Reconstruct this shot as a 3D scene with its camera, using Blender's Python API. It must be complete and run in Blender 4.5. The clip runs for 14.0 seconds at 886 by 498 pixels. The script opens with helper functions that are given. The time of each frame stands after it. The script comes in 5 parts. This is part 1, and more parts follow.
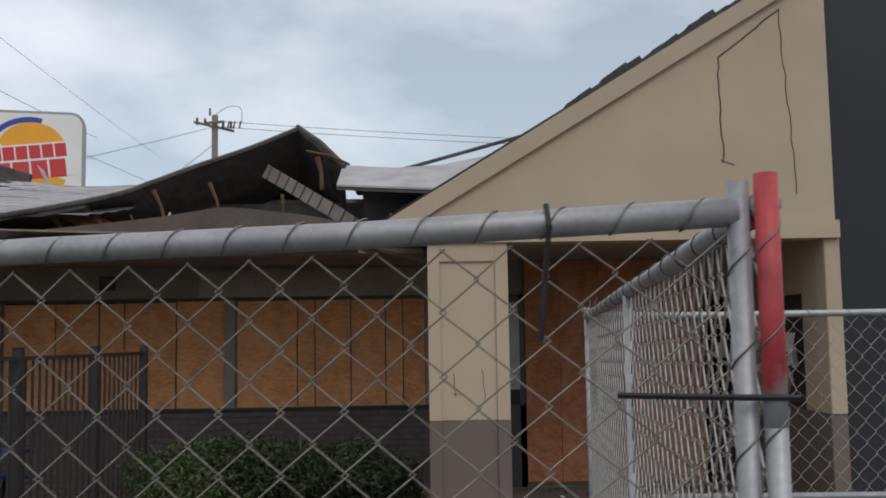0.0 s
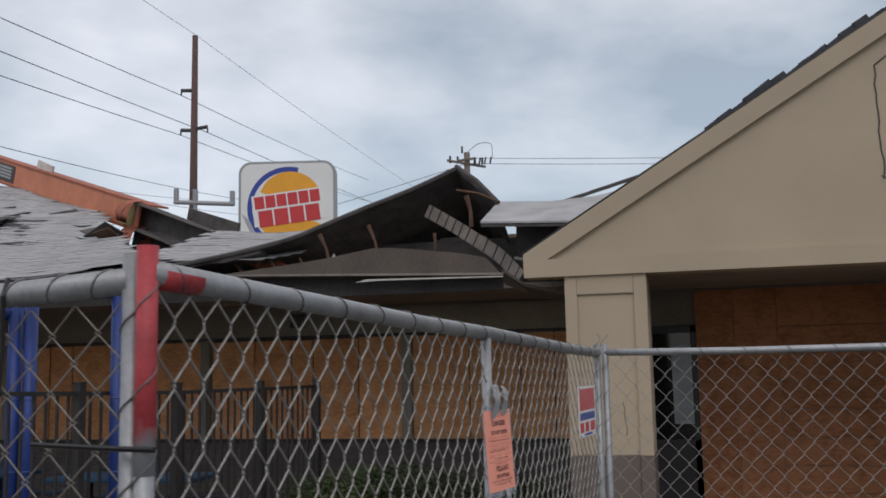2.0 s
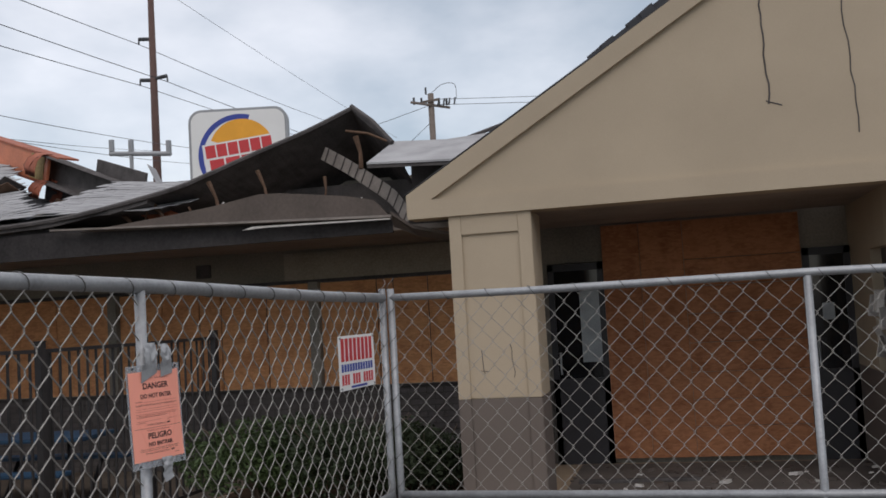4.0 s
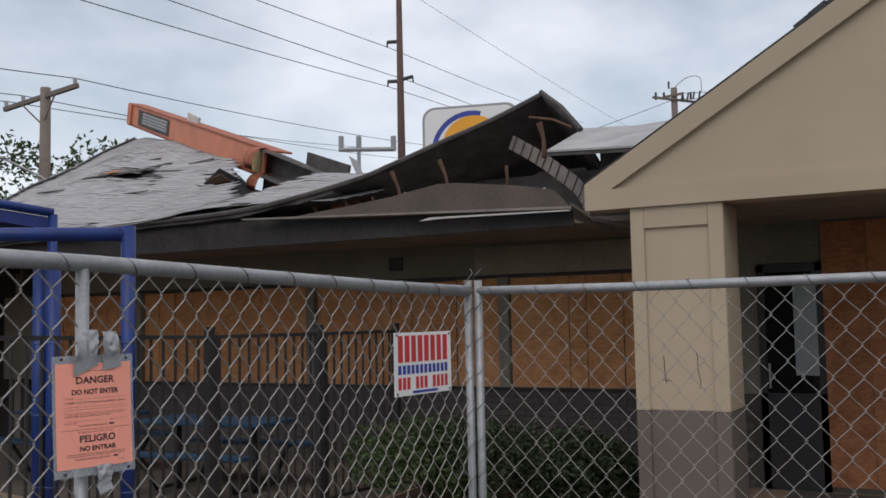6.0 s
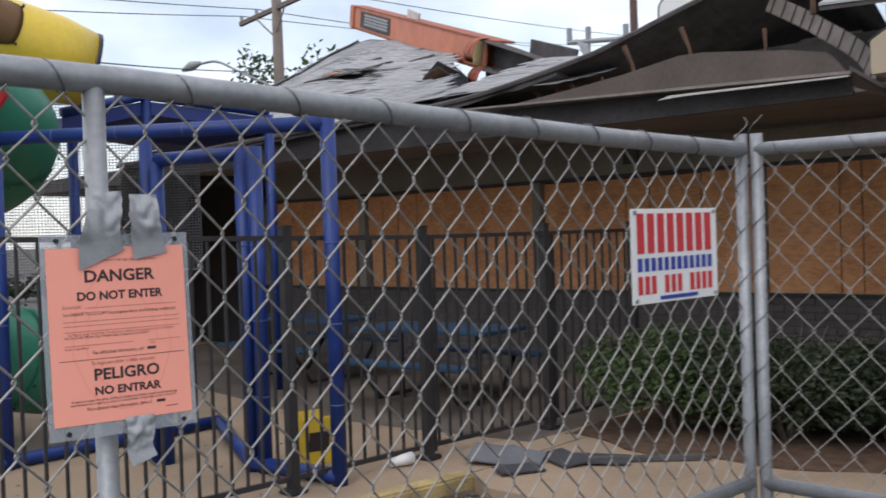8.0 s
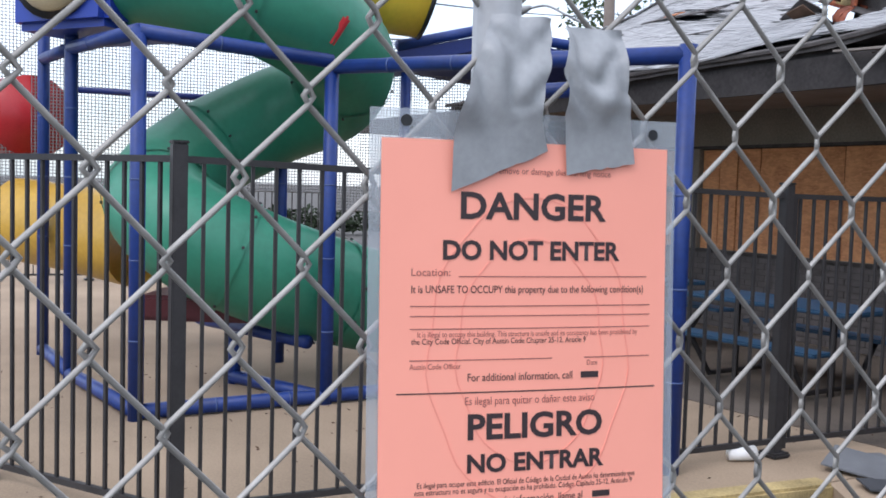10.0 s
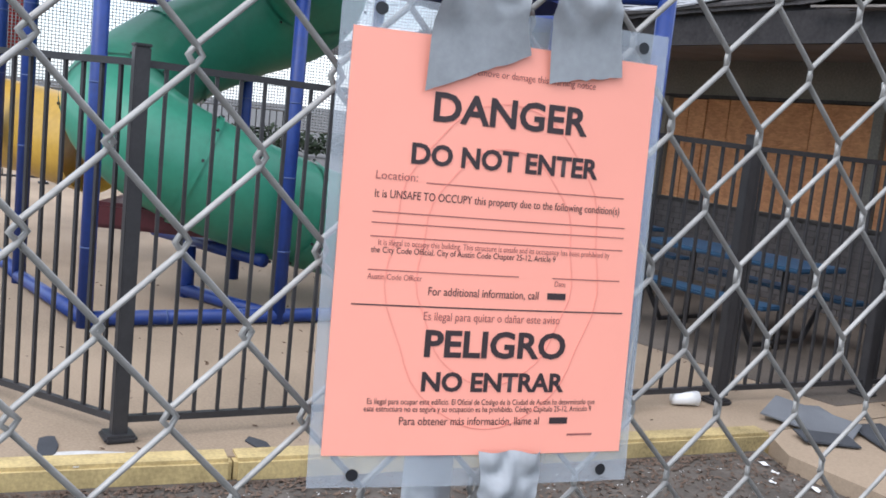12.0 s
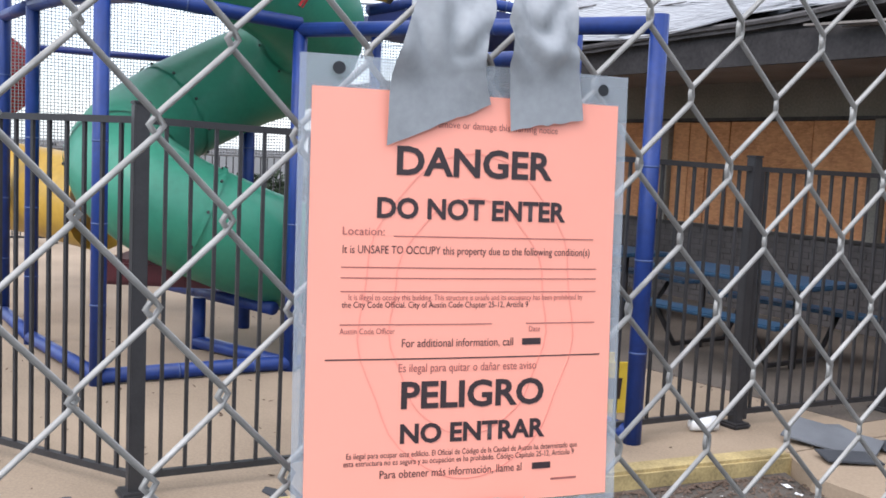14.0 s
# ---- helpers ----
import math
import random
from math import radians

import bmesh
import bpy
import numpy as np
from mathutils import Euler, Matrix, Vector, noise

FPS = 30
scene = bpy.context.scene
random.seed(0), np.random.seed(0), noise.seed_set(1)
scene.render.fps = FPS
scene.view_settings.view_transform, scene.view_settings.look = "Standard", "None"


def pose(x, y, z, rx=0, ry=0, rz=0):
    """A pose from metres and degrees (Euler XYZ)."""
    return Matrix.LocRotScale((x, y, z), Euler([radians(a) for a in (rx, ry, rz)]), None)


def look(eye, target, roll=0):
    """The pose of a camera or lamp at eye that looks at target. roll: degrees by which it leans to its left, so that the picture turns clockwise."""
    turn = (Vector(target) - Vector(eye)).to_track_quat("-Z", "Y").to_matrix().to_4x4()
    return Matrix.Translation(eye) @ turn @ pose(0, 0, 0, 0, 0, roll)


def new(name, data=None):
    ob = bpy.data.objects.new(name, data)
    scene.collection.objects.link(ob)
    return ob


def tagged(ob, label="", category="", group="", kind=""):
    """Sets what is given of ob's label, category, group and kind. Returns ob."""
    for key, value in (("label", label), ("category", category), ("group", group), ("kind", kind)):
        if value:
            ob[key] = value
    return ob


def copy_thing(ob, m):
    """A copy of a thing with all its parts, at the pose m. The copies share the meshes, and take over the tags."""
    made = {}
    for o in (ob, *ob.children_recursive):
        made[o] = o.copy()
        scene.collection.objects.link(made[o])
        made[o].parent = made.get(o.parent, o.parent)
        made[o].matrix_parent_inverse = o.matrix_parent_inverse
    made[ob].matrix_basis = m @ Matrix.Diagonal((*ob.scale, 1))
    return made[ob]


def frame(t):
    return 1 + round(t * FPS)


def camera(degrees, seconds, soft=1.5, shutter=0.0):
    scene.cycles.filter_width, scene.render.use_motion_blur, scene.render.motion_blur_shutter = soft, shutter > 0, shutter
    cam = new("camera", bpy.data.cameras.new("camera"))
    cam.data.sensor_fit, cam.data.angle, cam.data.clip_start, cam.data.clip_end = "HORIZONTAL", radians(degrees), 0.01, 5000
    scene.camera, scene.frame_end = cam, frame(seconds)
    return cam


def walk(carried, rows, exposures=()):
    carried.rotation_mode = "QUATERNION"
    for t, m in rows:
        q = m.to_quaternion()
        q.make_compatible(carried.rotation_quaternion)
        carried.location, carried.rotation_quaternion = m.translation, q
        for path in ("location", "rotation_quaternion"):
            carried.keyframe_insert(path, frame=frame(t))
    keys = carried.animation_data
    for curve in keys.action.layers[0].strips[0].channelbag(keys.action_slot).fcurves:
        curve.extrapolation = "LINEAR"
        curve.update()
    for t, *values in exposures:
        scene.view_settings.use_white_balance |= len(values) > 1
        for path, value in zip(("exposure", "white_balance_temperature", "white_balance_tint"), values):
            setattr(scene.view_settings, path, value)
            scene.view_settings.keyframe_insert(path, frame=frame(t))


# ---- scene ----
import itertools

cam = camera(49.3, 14.0, soft=1.65, shutter=0.2)
PATH = [
    (0, (-0.165, -0.03, 1.725), (-0.132, 1.962, 1.905), -0.9),
    (0.5, (0.186, 0.035, 1.73), (0.032, 2.009, 2.011), -0.4),
    (1, (0.552, -0.10, 1.729), (0.145, 1.832, 2.049), -2.2),
    (1.5, (0.825, -0.061, 1.74), (0.359, 1.864, 2.019), -2.2),
    (2, (1.085, -0.02, 1.742), (0.571, 1.896, 1.992), -1.2),
    (2.5, (1.393, 0.028, 1.733), (0.905, 1.965, 1.831), -3.4),
    (2.7, (1.467, 0.118, 1.735), (1.02, 2.063, 1.861), -3.6),
    (5, (2.151, 0.83, 1.726), (1.51, 2.72, 1.853), -2.1),
    (5.5, (2.235, 1.092, 1.713), (1.386, 2.898, 1.856), -0.6),
    (6, (2.264, 1.288, 1.701), (1.312, 3.041, 1.849), -1.2),
    (6.5, (2.211, 1.495, 1.686), (1.227, 3.231, 1.828), 0.2),
    (7, (2.124, 1.767, 1.663), (0.98, 3.402, 1.783), -0.8),
    (7.5, (1.972, 2.005, 1.645), (0.699, 3.548, 1.666), -1.9),
    (8, (1.697, 2.205, 1.622), (0.347, 3.681, 1.591), -2.0),
    (8.5, (1.44, 2.42, 1.614), (-0.176, 3.597, 1.581), -2.0),
    (8.8, (1.253, 2.482, 1.611), (-0.445, 3.546, 1.592), -1.6),
    (9, (1.111, 2.505, 1.609), (-0.608, 3.528, 1.601), -1.3),
    (11.5, (0.914, 2.56, 1.57), (-0.785, 3.574, 1.276), 5.9),
    (12, (0.924, 2.563, 1.574), (-0.756, 3.616, 1.312), 6.0),
    (12.5, (0.926, 2.567, 1.576), (-0.75, 3.627, 1.316), 4.75),
    (13, (0.933, 2.575, 1.58), (-0.741, 3.647, 1.357), 4.0),
    (13.5, (0.938, 2.58, 1.581), (-0.763, 3.615, 1.393), 2.7),
    (14, (0.938, 2.581, 1.584), (-0.764, 3.615, 1.396), 2.7),
]
EXPOSURES = [(0, 0.17, 6750, 15), (0.5, 0.08, 6700, 15), (1.0, -0.10, 6650, 15), (1.5, -0.10, 6650, 15), (2.0, 0.0, 6650, 15), (2.5, 0.12, 6700, 16), (7.0, 0.13, 6700, 16), (7.5, 0.25, 6600, 16), (8.0, 0.56, 6450, 16), (8.5, 0.92, 6100, 17), (9.0, 0.88, 6100, 17), (11.5, 1.38, 6000, 14), (12.3, 1.24, 6050, 14), (12.8, 1.34, 6100, 15), (13.5, 1.48, 6100, 13), (14, 1.38, 6150, 15)]
walk(cam, [(t, look(eye, target, roll)) for t, eye, target, roll in PATH], EXPOSURES)

# ---- sky and light ----
world = bpy.data.worlds.new("overcast")
scene.world = world
world.use_nodes = True
wn, wl = world.node_tree.nodes, world.node_tree.links
wn.clear()
w_out = wn.new("ShaderNodeOutputWorld")
sky_bg = wn.new("ShaderNodeBackground")
cloud_bg = wn.new("ShaderNodeBackground")
w_add = wn.new("ShaderNodeAddShader")
sky = wn.new("ShaderNodeTexSky")
sky.sky_type, sky.sun_disc = "NISHITA", False
sky.sun_elevation, sky.sun_rotation = radians(52), radians(150)
sky_bg.inputs["Strength"].default_value = 0.05
wl.new(sky.outputs[0], sky_bg.inputs["Color"])
w_tc = wn.new("ShaderNodeTexCoord")
w_map = wn.new("ShaderNodeMapping")
w_map.inputs["Scale"].default_value = (1.0, 1.0, 2.0)
w_map.inputs["Location"].default_value = (1.7, 0.6, 0.3)
w_map.inputs["Rotation"].default_value = (0, 0, radians(-18))
w_noise = wn.new("ShaderNodeTexNoise")
w_noise.inputs["Scale"].default_value = 2.2
w_noise.inputs["Detail"].default_value = 6
w_noise.inputs["Roughness"].default_value = 0.52
w_ramp = wn.new("ShaderNodeValToRGB")
w_ramp.color_ramp.elements[0].position = 0.37
w_ramp.color_ramp.elements[0].color = (0.36, 0.42, 0.44, 1)
w_ramp.color_ramp.elements[1].position = 0.65
w_ramp.color_ramp.elements[1].color = (0.95, 0.975, 0.965, 1)
# an overcast sky is brighter overhead than low down
w_sep = wn.new("ShaderNodeSeparateXYZ")
w_lift = wn.new("ShaderNodeMath")
w_lift.operation = "MULTIPLY_ADD"
w_lift.inputs[1].default_value = 0.58
w_sum = wn.new("ShaderNodeMath")
w_sum.operation = "ADD"
w_sum.inputs[1].default_value = -0.205
wl.new(w_tc.outputs["Generated"], w_sep.inputs[0])
wl.new(w_sep.outputs["Z"], w_lift.inputs[0])
wl.new(w_tc.outputs["Generated"], w_map.inputs[0])
wl.new(w_map.outputs[0], w_noise.inputs["Vector"])
wl.new(w_noise.outputs["Fac"], w_lift.inputs[2])
wl.new(w_lift.outputs[0], w_sum.inputs[0])
w_west = wn.new("ShaderNodeMapRange")
w_west.inputs["From Min"].default_value, w_west.inputs["From Max"].default_value = -0.45, -0.95
w_west.inputs["To Min"].default_value, w_west.inputs["To Max"].default_value = 0.0, 0.17
w_tot = wn.new("ShaderNodeMath")
wl.new(w_sep.outputs["X"], w_west.inputs["Value"])
wl.new(w_west.outputs[0], w_tot.inputs[0])
wl.new(w_sum.outputs[0], w_tot.inputs[1])
# and a little darker away from the sun
w_north = wn.new("ShaderNodeMapRange")
w_north.inputs["From Min"].default_value, w_north.inputs["From Max"].default_value = -0.2, 0.95
w_north.inputs["To Min"].default_value, w_north.inputs["To Max"].default_value = 0.05, -0.075
w_all = wn.new("ShaderNodeMath")
wl.new(w_sep.outputs["Y"], w_north.inputs["Value"])
wl.new(w_tot.outputs[0], w_all.inputs[0])
wl.new(w_north.outputs[0], w_all.inputs[1])
wl.new(w_all.outputs[0], w_ramp.inputs[0])
wl.new(w_ramp.outputs[0], cloud_bg.inputs["Color"])
cloud_bg.inputs["Strength"].default_value = 0.77
wl.new(sky_bg.outputs[0], w_add.inputs[0])
wl.new(cloud_bg.outputs[0], w_add.inputs[1])
wl.new(w_add.outputs[0], w_out.inputs[0])

sun_data = bpy.data.lights.new("sun", "SUN")
sun_data.energy, sun_data.angle, sun_data.color = 0.5, radians(25), (1.0, 0.96, 0.9)
sun = new("sun", sun_data)
sun.matrix_world = look((6, -12, 22), (0, 8, 0))


# ---- materials ----
def mat(name, color, rough=0.7, metal=0.0, vary=0.25, scale=6.0, bump=0.15, fine=60.0, spec=0.4, coat=0.0):
    """A surface with stains and grain at two scales and a fine relief."""
    m = bpy.data.materials.new(name)
    m.use_nodes = True
    n, l = m.node_tree.nodes, m.node_tree.links
    b = n["Principled BSDF"]
    b.inputs["Roughness"].default_value = rough
    b.inputs["Metallic"].default_value = metal
    b.inputs["Specular IOR Level"].default_value = spec
    b.inputs["Coat Weight"].default_value = coat
    tc = n.new("ShaderNodeTexCoord")
    big, small = n.new("ShaderNodeTexNoise"), n.new("ShaderNodeTexNoise")
    big.inputs["Scale"].default_value, small.inputs["Scale"].default_value = scale, fine
    big.inputs["Detail"].default_value = 5
    info = n.new("ShaderNodeObjectInfo")
    l.new(tc.outputs["Object"], big.inputs["Vector"])
    l.new(tc.outputs["Object"], small.inputs["Vector"])
    mixv = n.new("ShaderNodeMath")
    mixv.operation = "MULTIPLY_ADD"
    mixv.inputs[1].default_value = 0.35
    l.new(small.outputs["Fac"], mixv.inputs[0])
    half = n.new("ShaderNodeMath")
    half.operation = "MULTIPLY"
    half.inputs[1].default_value = 0.65
    l.new(big.outputs["Fac"], half.inputs[0])
    l.new(half.outputs[0], mixv.inputs[2])
    rnd = n.new("ShaderNodeMath")
    rnd.operation = "MULTIPLY_ADD"
    rnd.inputs[1].default_value = 0.12
    l.new(info.outputs["Random"], rnd.inputs[0])
    l.new(mixv.outputs[0], rnd.inputs[2])
    ramp = n.new("ShaderNodeValToRGB")
    e = ramp.color_ramp.elements
    e[0].position, e[1].position = 0.34, 0.72
    e[0].color = (*[c * (1 - vary) for c in color], 1)
    e[1].color = (*[min(1, c * (1 + vary * 0.7)) for c in color], 1)
    l.new(rnd.outputs[0], ramp.inputs[0])
    l.new(ramp.outputs[0], b.inputs["Base Color"])
    if bump:
        bp = n.new("ShaderNodeBump")
        bp.inputs["Strength"].default_value = bump
        bp.inputs["Distance"].default_value = 0.01
        l.new(mixv.outputs[0], bp.inputs["Height"])
        l.new(bp.outputs[0], b.inputs["Normal"])
    return m


def osb_mat(name, color, dark):
    """Oriented strand board: flakes of two tones, stretched chips."""
    m = bpy.data.materials.new(name)
    m.use_nodes = True
    n, l = m.node_tree.nodes, m.node_tree.links
    b = n["Principled BSDF"]
    b.inputs["Roughness"].default_value = 0.8
    b.inputs["Specular IOR Level"].default_value = 0.2
    tc = n.new("ShaderNodeTexCoord")
    mp = n.new("ShaderNodeMapping")
    mp.inputs["Scale"].default_value = (9, 9, 24)
    vor = n.new("ShaderNodeTexVoronoi")
    vor.inputs["Scale"].default_value = 2.2
    noi = n.new("ShaderNodeTexNoise")
    noi.inputs["Scale"].default_value = 3.0
    noi.inputs["Detail"].default_value = 6
    noi.inputs["Distortion"].default_value = 1.5
    info = n.new("ShaderNodeObjectInfo")
    add = n.new("ShaderNodeVectorMath")
    add.operation = "ADD"
    l.new(tc.outputs["Object"], add.inputs[0])
    l.new(info.outputs["Random"], add.inputs[1])
    l.new(add.outputs[0], mp.inputs[0])
    l.new(mp.outputs[0], vor.inputs["Vector"])
    l.new(add.outputs[0], noi.inputs["Vector"])
    sep = n.new("ShaderNodeSeparateColor")
    l.new(vor.outputs["Color"], sep.inputs[0])
    mx = n.new("ShaderNodeMath")
    mx.operation = "MULTIPLY_ADD"
    mx.inputs[1].default_value = 0.35
    l.new(sep.outputs[0], mx.inputs[0])
    l.new(noi.outputs["Fac"], mx.inputs[2])
    r2 = n.new("ShaderNodeMath")
    r2.operation = "MULTIPLY_ADD"
    r2.inputs[1].default_value = 0.22
    l.new(info.outputs["Random"], r2.inputs[0])
    l.new(mx.outputs[0], r2.inputs[2])
    ramp = n.new("ShaderNodeValToRGB")
    e = ramp.color_ramp.elements
    e[0].position, e[1].position = 0.45, 1.0
    e[0].color, e[1].color = (*dark, 1), (*color, 1)
    l.new(r2.outputs[0], ramp.inputs[0])
    l.new(ramp.outputs[0], b.inputs["Base Color"])
    bp = n.new("ShaderNodeBump")
    bp.inputs["Strength"].default_value = 0.2
    bp.inputs["Distance"].default_value = 0.004
    l.new(mx.outputs[0], bp.inputs["Height"])
    l.new(bp.outputs[0], b.inputs["Normal"])
    return m


STUCCO = mat("cream_stucco", (0.405, 0.335, 0.247), 0.9, vary=0.11, scale=1.0, bump=0.25, fine=180, spec=0.2)
STUCCO_BASE = mat("brown_grey_paint", (0.14, 0.117, 0.103), 0.85, vary=0.12, scale=1.5, bump=0.25, fine=180, spec=0.2)
SOOT_WALL = mat("sooty_beige_paint", (0.24, 0.215, 0.18), 0.9, vary=0.45, scale=0.7, bump=0.2, fine=40, spec=0.2)
SIDING = mat("dark_brown_siding", (0.055, 0.048, 0.045), 0.8, vary=0.2, scale=2, bump=0.2, fine=40, spec=0.3)
OSB = osb_mat("strand_board", (0.70, 0.34, 0.155), (0.46, 0.195, 0.086))
# same board with the porch's shade put into its colour; reused for bare sheathing
OSB_SHADED = osb_mat("shaded_strand_board", (0.47, 0.205, 0.10), (0.29, 0.115, 0.055))
CHAR = mat("charred_wood", (0.080, 0.073, 0.071), 0.85, vary=0.5, scale=5, bump=0.6, fine=50, spec=0.25)
BURNT = mat("scorched_timber", (0.10, 0.06, 0.04), 0.85, vary=0.5, scale=6, bump=0.5, fine=60, spec=0.2)
SHINGLE = mat("grey_shingle", (0.33, 0.33, 0.335), 0.92, vary=0.3, scale=3, bump=0.5, fine=220, spec=0.2)
SHINGLE_DARK = mat("dark_shingle", (0.06, 0.062, 0.068), 0.92, vary=0.3, scale=3, bump=0.5, fine=220, spec=0.2)
SLATE = mat("slate_grey_shingle", (0.13, 0.134, 0.142), 0.9, vary=0.3, scale=3, bump=0.5, fine=220, spec=0.2)
SOOTED = mat("sooted_board", (0.048, 0.044, 0.044), 0.8, vary=0.5, scale=2, bump=0.3, fine=30, spec=0.2)
FASCIA_BROWN = mat("sooty_brown_panel", (0.092, 0.073, 0.062), 0.75, vary=0.35, scale=2, bump=0.2, fine=30)
ORANGE = mat("faded_orange_metal", (0.50, 0.165, 0.085), 0.55, vary=0.25, scale=2.5, bump=0.1, fine=30)
RUST = mat("burnt_rust_metal", (0.30, 0.09, 0.05), 0.7, vary=0.5, scale=5, bump=0.4, fine=40)
PALE = mat("weathered_white_board", (0.52, 0.50, 0.47), 0.8, vary=0.25, scale=6, bump=0.3)
GALV = mat("galvanised_steel", (0.31, 0.32, 0.33), 0.5, metal=0.5, vary=0.25, scale=14, bump=0.12, fine=90)
WIRE = mat("galvanised_wire", (0.34, 0.325, 0.30), 0.55, metal=0.45, vary=0.25, scale=30, bump=0.05)
WIRE_OLD = mat("weathered_brown_wire", (0.21, 0.19, 0.165), 0.6, metal=0.35, vary=0.35, scale=12, bump=0.05)
TIEWIRE = mat("dull_tie_wire", (0.17, 0.168, 0.165), 0.55, metal=0.7, vary=0.3, scale=30, bump=0.0)
REDPAINT = mat("sprayed_red_paint", (0.37, 0.045, 0.052), 0.5, vary=0.35, scale=18, bump=0.1, fine=120)
def sprayed_mat():
    """Red spray paint that thins out in flecks towards the bare pipe."""
    m = mat("sprayed_red_paint_on_pipe", (0.37, 0.045, 0.052), 0.5, vary=0.35, scale=18, bump=0.1, fine=120)
    n, l = m.node_tree.nodes, m.node_tree.links
    b = n["Principled BSDF"]
    red = b.inputs["Base Color"].links[0].from_socket
    tc = n.new("ShaderNodeTexCoord")
    sep = n.new("ShaderNodeSeparateXYZ")
    noi = n.new("ShaderNodeTexNoise")
    noi.inputs["Scale"].default_value, noi.inputs["Detail"].default_value = 22, 6
    l.new(tc.outputs["Object"], sep.inputs[0])
    l.new(tc.outputs["Object"], noi.inputs["Vector"])
    mr = n.new("ShaderNodeMapRange")
    mr.inputs["From Min"].default_value, mr.inputs["From Max"].default_value = 1.60, 1.72
    l.new(sep.outputs["Z"], mr.inputs["Value"])
    add = n.new("ShaderNodeMath")
    add.operation = "MULTIPLY_ADD"
    add.inputs[1].default_value = 1.1
    l.new(noi.outputs["Fac"], add.inputs[0])
    l.new(mr.outputs[0], add.inputs[2])
    st = n.new("ShaderNodeMapRange")
    st.inputs["From Min"].default_value, st.inputs["From Max"].default_value = 0.75, 1.1
    l.new(add.outputs[0], st.inputs["Value"])
    mix = n.new("ShaderNodeMix")
    mix.data_type = "RGBA"
    mix.inputs["A"].default_value = (0.30, 0.31, 0.33, 1)
    l.new(st.outputs[0], mix.inputs["Factor"])
    l.new(red, mix.inputs["B"])
    l.new(mix.outputs["Result"], b.inputs["Base Color"])
    return m


SPRAYED = sprayed_mat()
BLACKPL = mat("black_plastic", (0.012, 0.012, 0.014), 0.4, vary=0.2, scale=8, bump=0.0)
IRON = mat("black_iron_paint", (0.030, 0.028, 0.029), 0.5, vary=0.3, scale=9, bump=0.08)
BLUE = mat("blue_padded_vinyl", (0.010, 0.033, 0.165), 0.45, vary=0.3, scale=5, bump=0.12, fine=25)
SEAM = mat("pale_blue_seam", (0.05, 0.08, 0.20), 0.5, vary=0.1, scale=4, bump=0.0)
BRIGHTBLUE = mat("blue_plastic", (0.02, 0.048, 0.30), 0.4, vary=0.15, scale=3, bump=0.03)
BRICK = mat("dark_painted_brick", (0.10, 0.088, 0.084), 0.85, vary=0.3, scale=6, bump=0.5, fine=90, spec=0.2)
MORTAR = mat("dark_mortar", (0.075, 0.067, 0.06), 0.95, vary=0.2, scale=6, bump=0.3)
DARKBLUE = mat("dark_blue_plastic", (0.014, 0.028, 0.16), 0.35, vary=0.25, scale=4, bump=0.05)
GREEN = mat("green_plastic", (0.03, 0.205, 0.125), 0.52, vary=0.18, scale=1.6, bump=0.04, fine=20, coat=0.15)
OCHRE = mat("faded_ochre_plastic", (0.50, 0.30, 0.045), 0.4, vary=0.2, scale=1.8, bump=0.04, fine=20)
YELLOW = mat("yellow_plastic", (0.66, 0.46, 0.045), 0.35, vary=0.15, scale=1.8, bump=0.04, fine=20)
BROWNWIN = mat("brown_bubble_plastic", (0.25, 0.135, 0.055), 0.25, vary=0.2, scale=3, bump=0.0)
BEIGEWIN = mat("clouded_bubble_plastic", (0.62, 0.52, 0.33), 0.3, vary=0.15, scale=3, bump=0.0)
REDPL = mat("red_plastic", (0.42, 0.02, 0.025), 0.35, vary=0.2, scale=2, bump=0.03)
MAROON = mat("maroon_plastic", (0.075, 0.012, 0.016), 0.4, vary=0.3, scale=2, bump=0.03)
NET = mat("pale_netting", (0.24, 0.24, 0.245), 0.8, vary=0.2, scale=9, bump=0.0)
CONCRETE = mat("tan_concrete", (0.285, 0.215, 0.15), 0.9, vary=0.32, scale=0.9, bump=0.3, fine=70, spec=0.2)
ASPHALT = mat("asphalt", (0.095, 0.09, 0.085), 0.92, vary=0.35, scale=1.5, bump=0.6, fine=120, spec=0.2)
DIRT = mat("gritty_dirt_on_asphalt", (0.115, 0.098, 0.083), 0.95, vary=0.45, scale=5, bump=0.8, fine=90, spec=0.15)
MULCH = mat("leaf_mulch", (0.085, 0.055, 0.038), 0.95, vary=0.55, scale=10, bump=0.9, fine=60, spec=0.1)
KERBYEL = mat("worn_yellow_kerb_paint", (0.41, 0.31, 0.14), 0.85, vary=0.5, scale=5, bump=0.35, fine=60)
LEAF = mat("shrub_leaf", (0.045, 0.072, 0.024), 0.6, vary=0.4, scale=5, bump=0.0, spec=0.3)
LEAF_DARK = mat("dark_shrub_leaf", (0.024, 0.035, 0.016), 0.65, vary=0.4, scale=5, bump=0.0, spec=0.3)
BARK = mat("bark", (0.10, 0.075, 0.055), 0.9, vary=0.3, scale=10, bump=0.6)
POLEWOOD = mat("grey_pole_wood", (0.17, 0.14, 0.12), 0.9, vary=0.2, scale=4, bump=0.4)
POLERUST = mat("rust_brown_steel", (0.10, 0.055, 0.045), 0.7, vary=0.2, scale=2, bump=0.1)
CABLE = mat("dark_cable", (0.06, 0.062, 0.068), 0.6, vary=0.1, scale=2, bump=0.0)
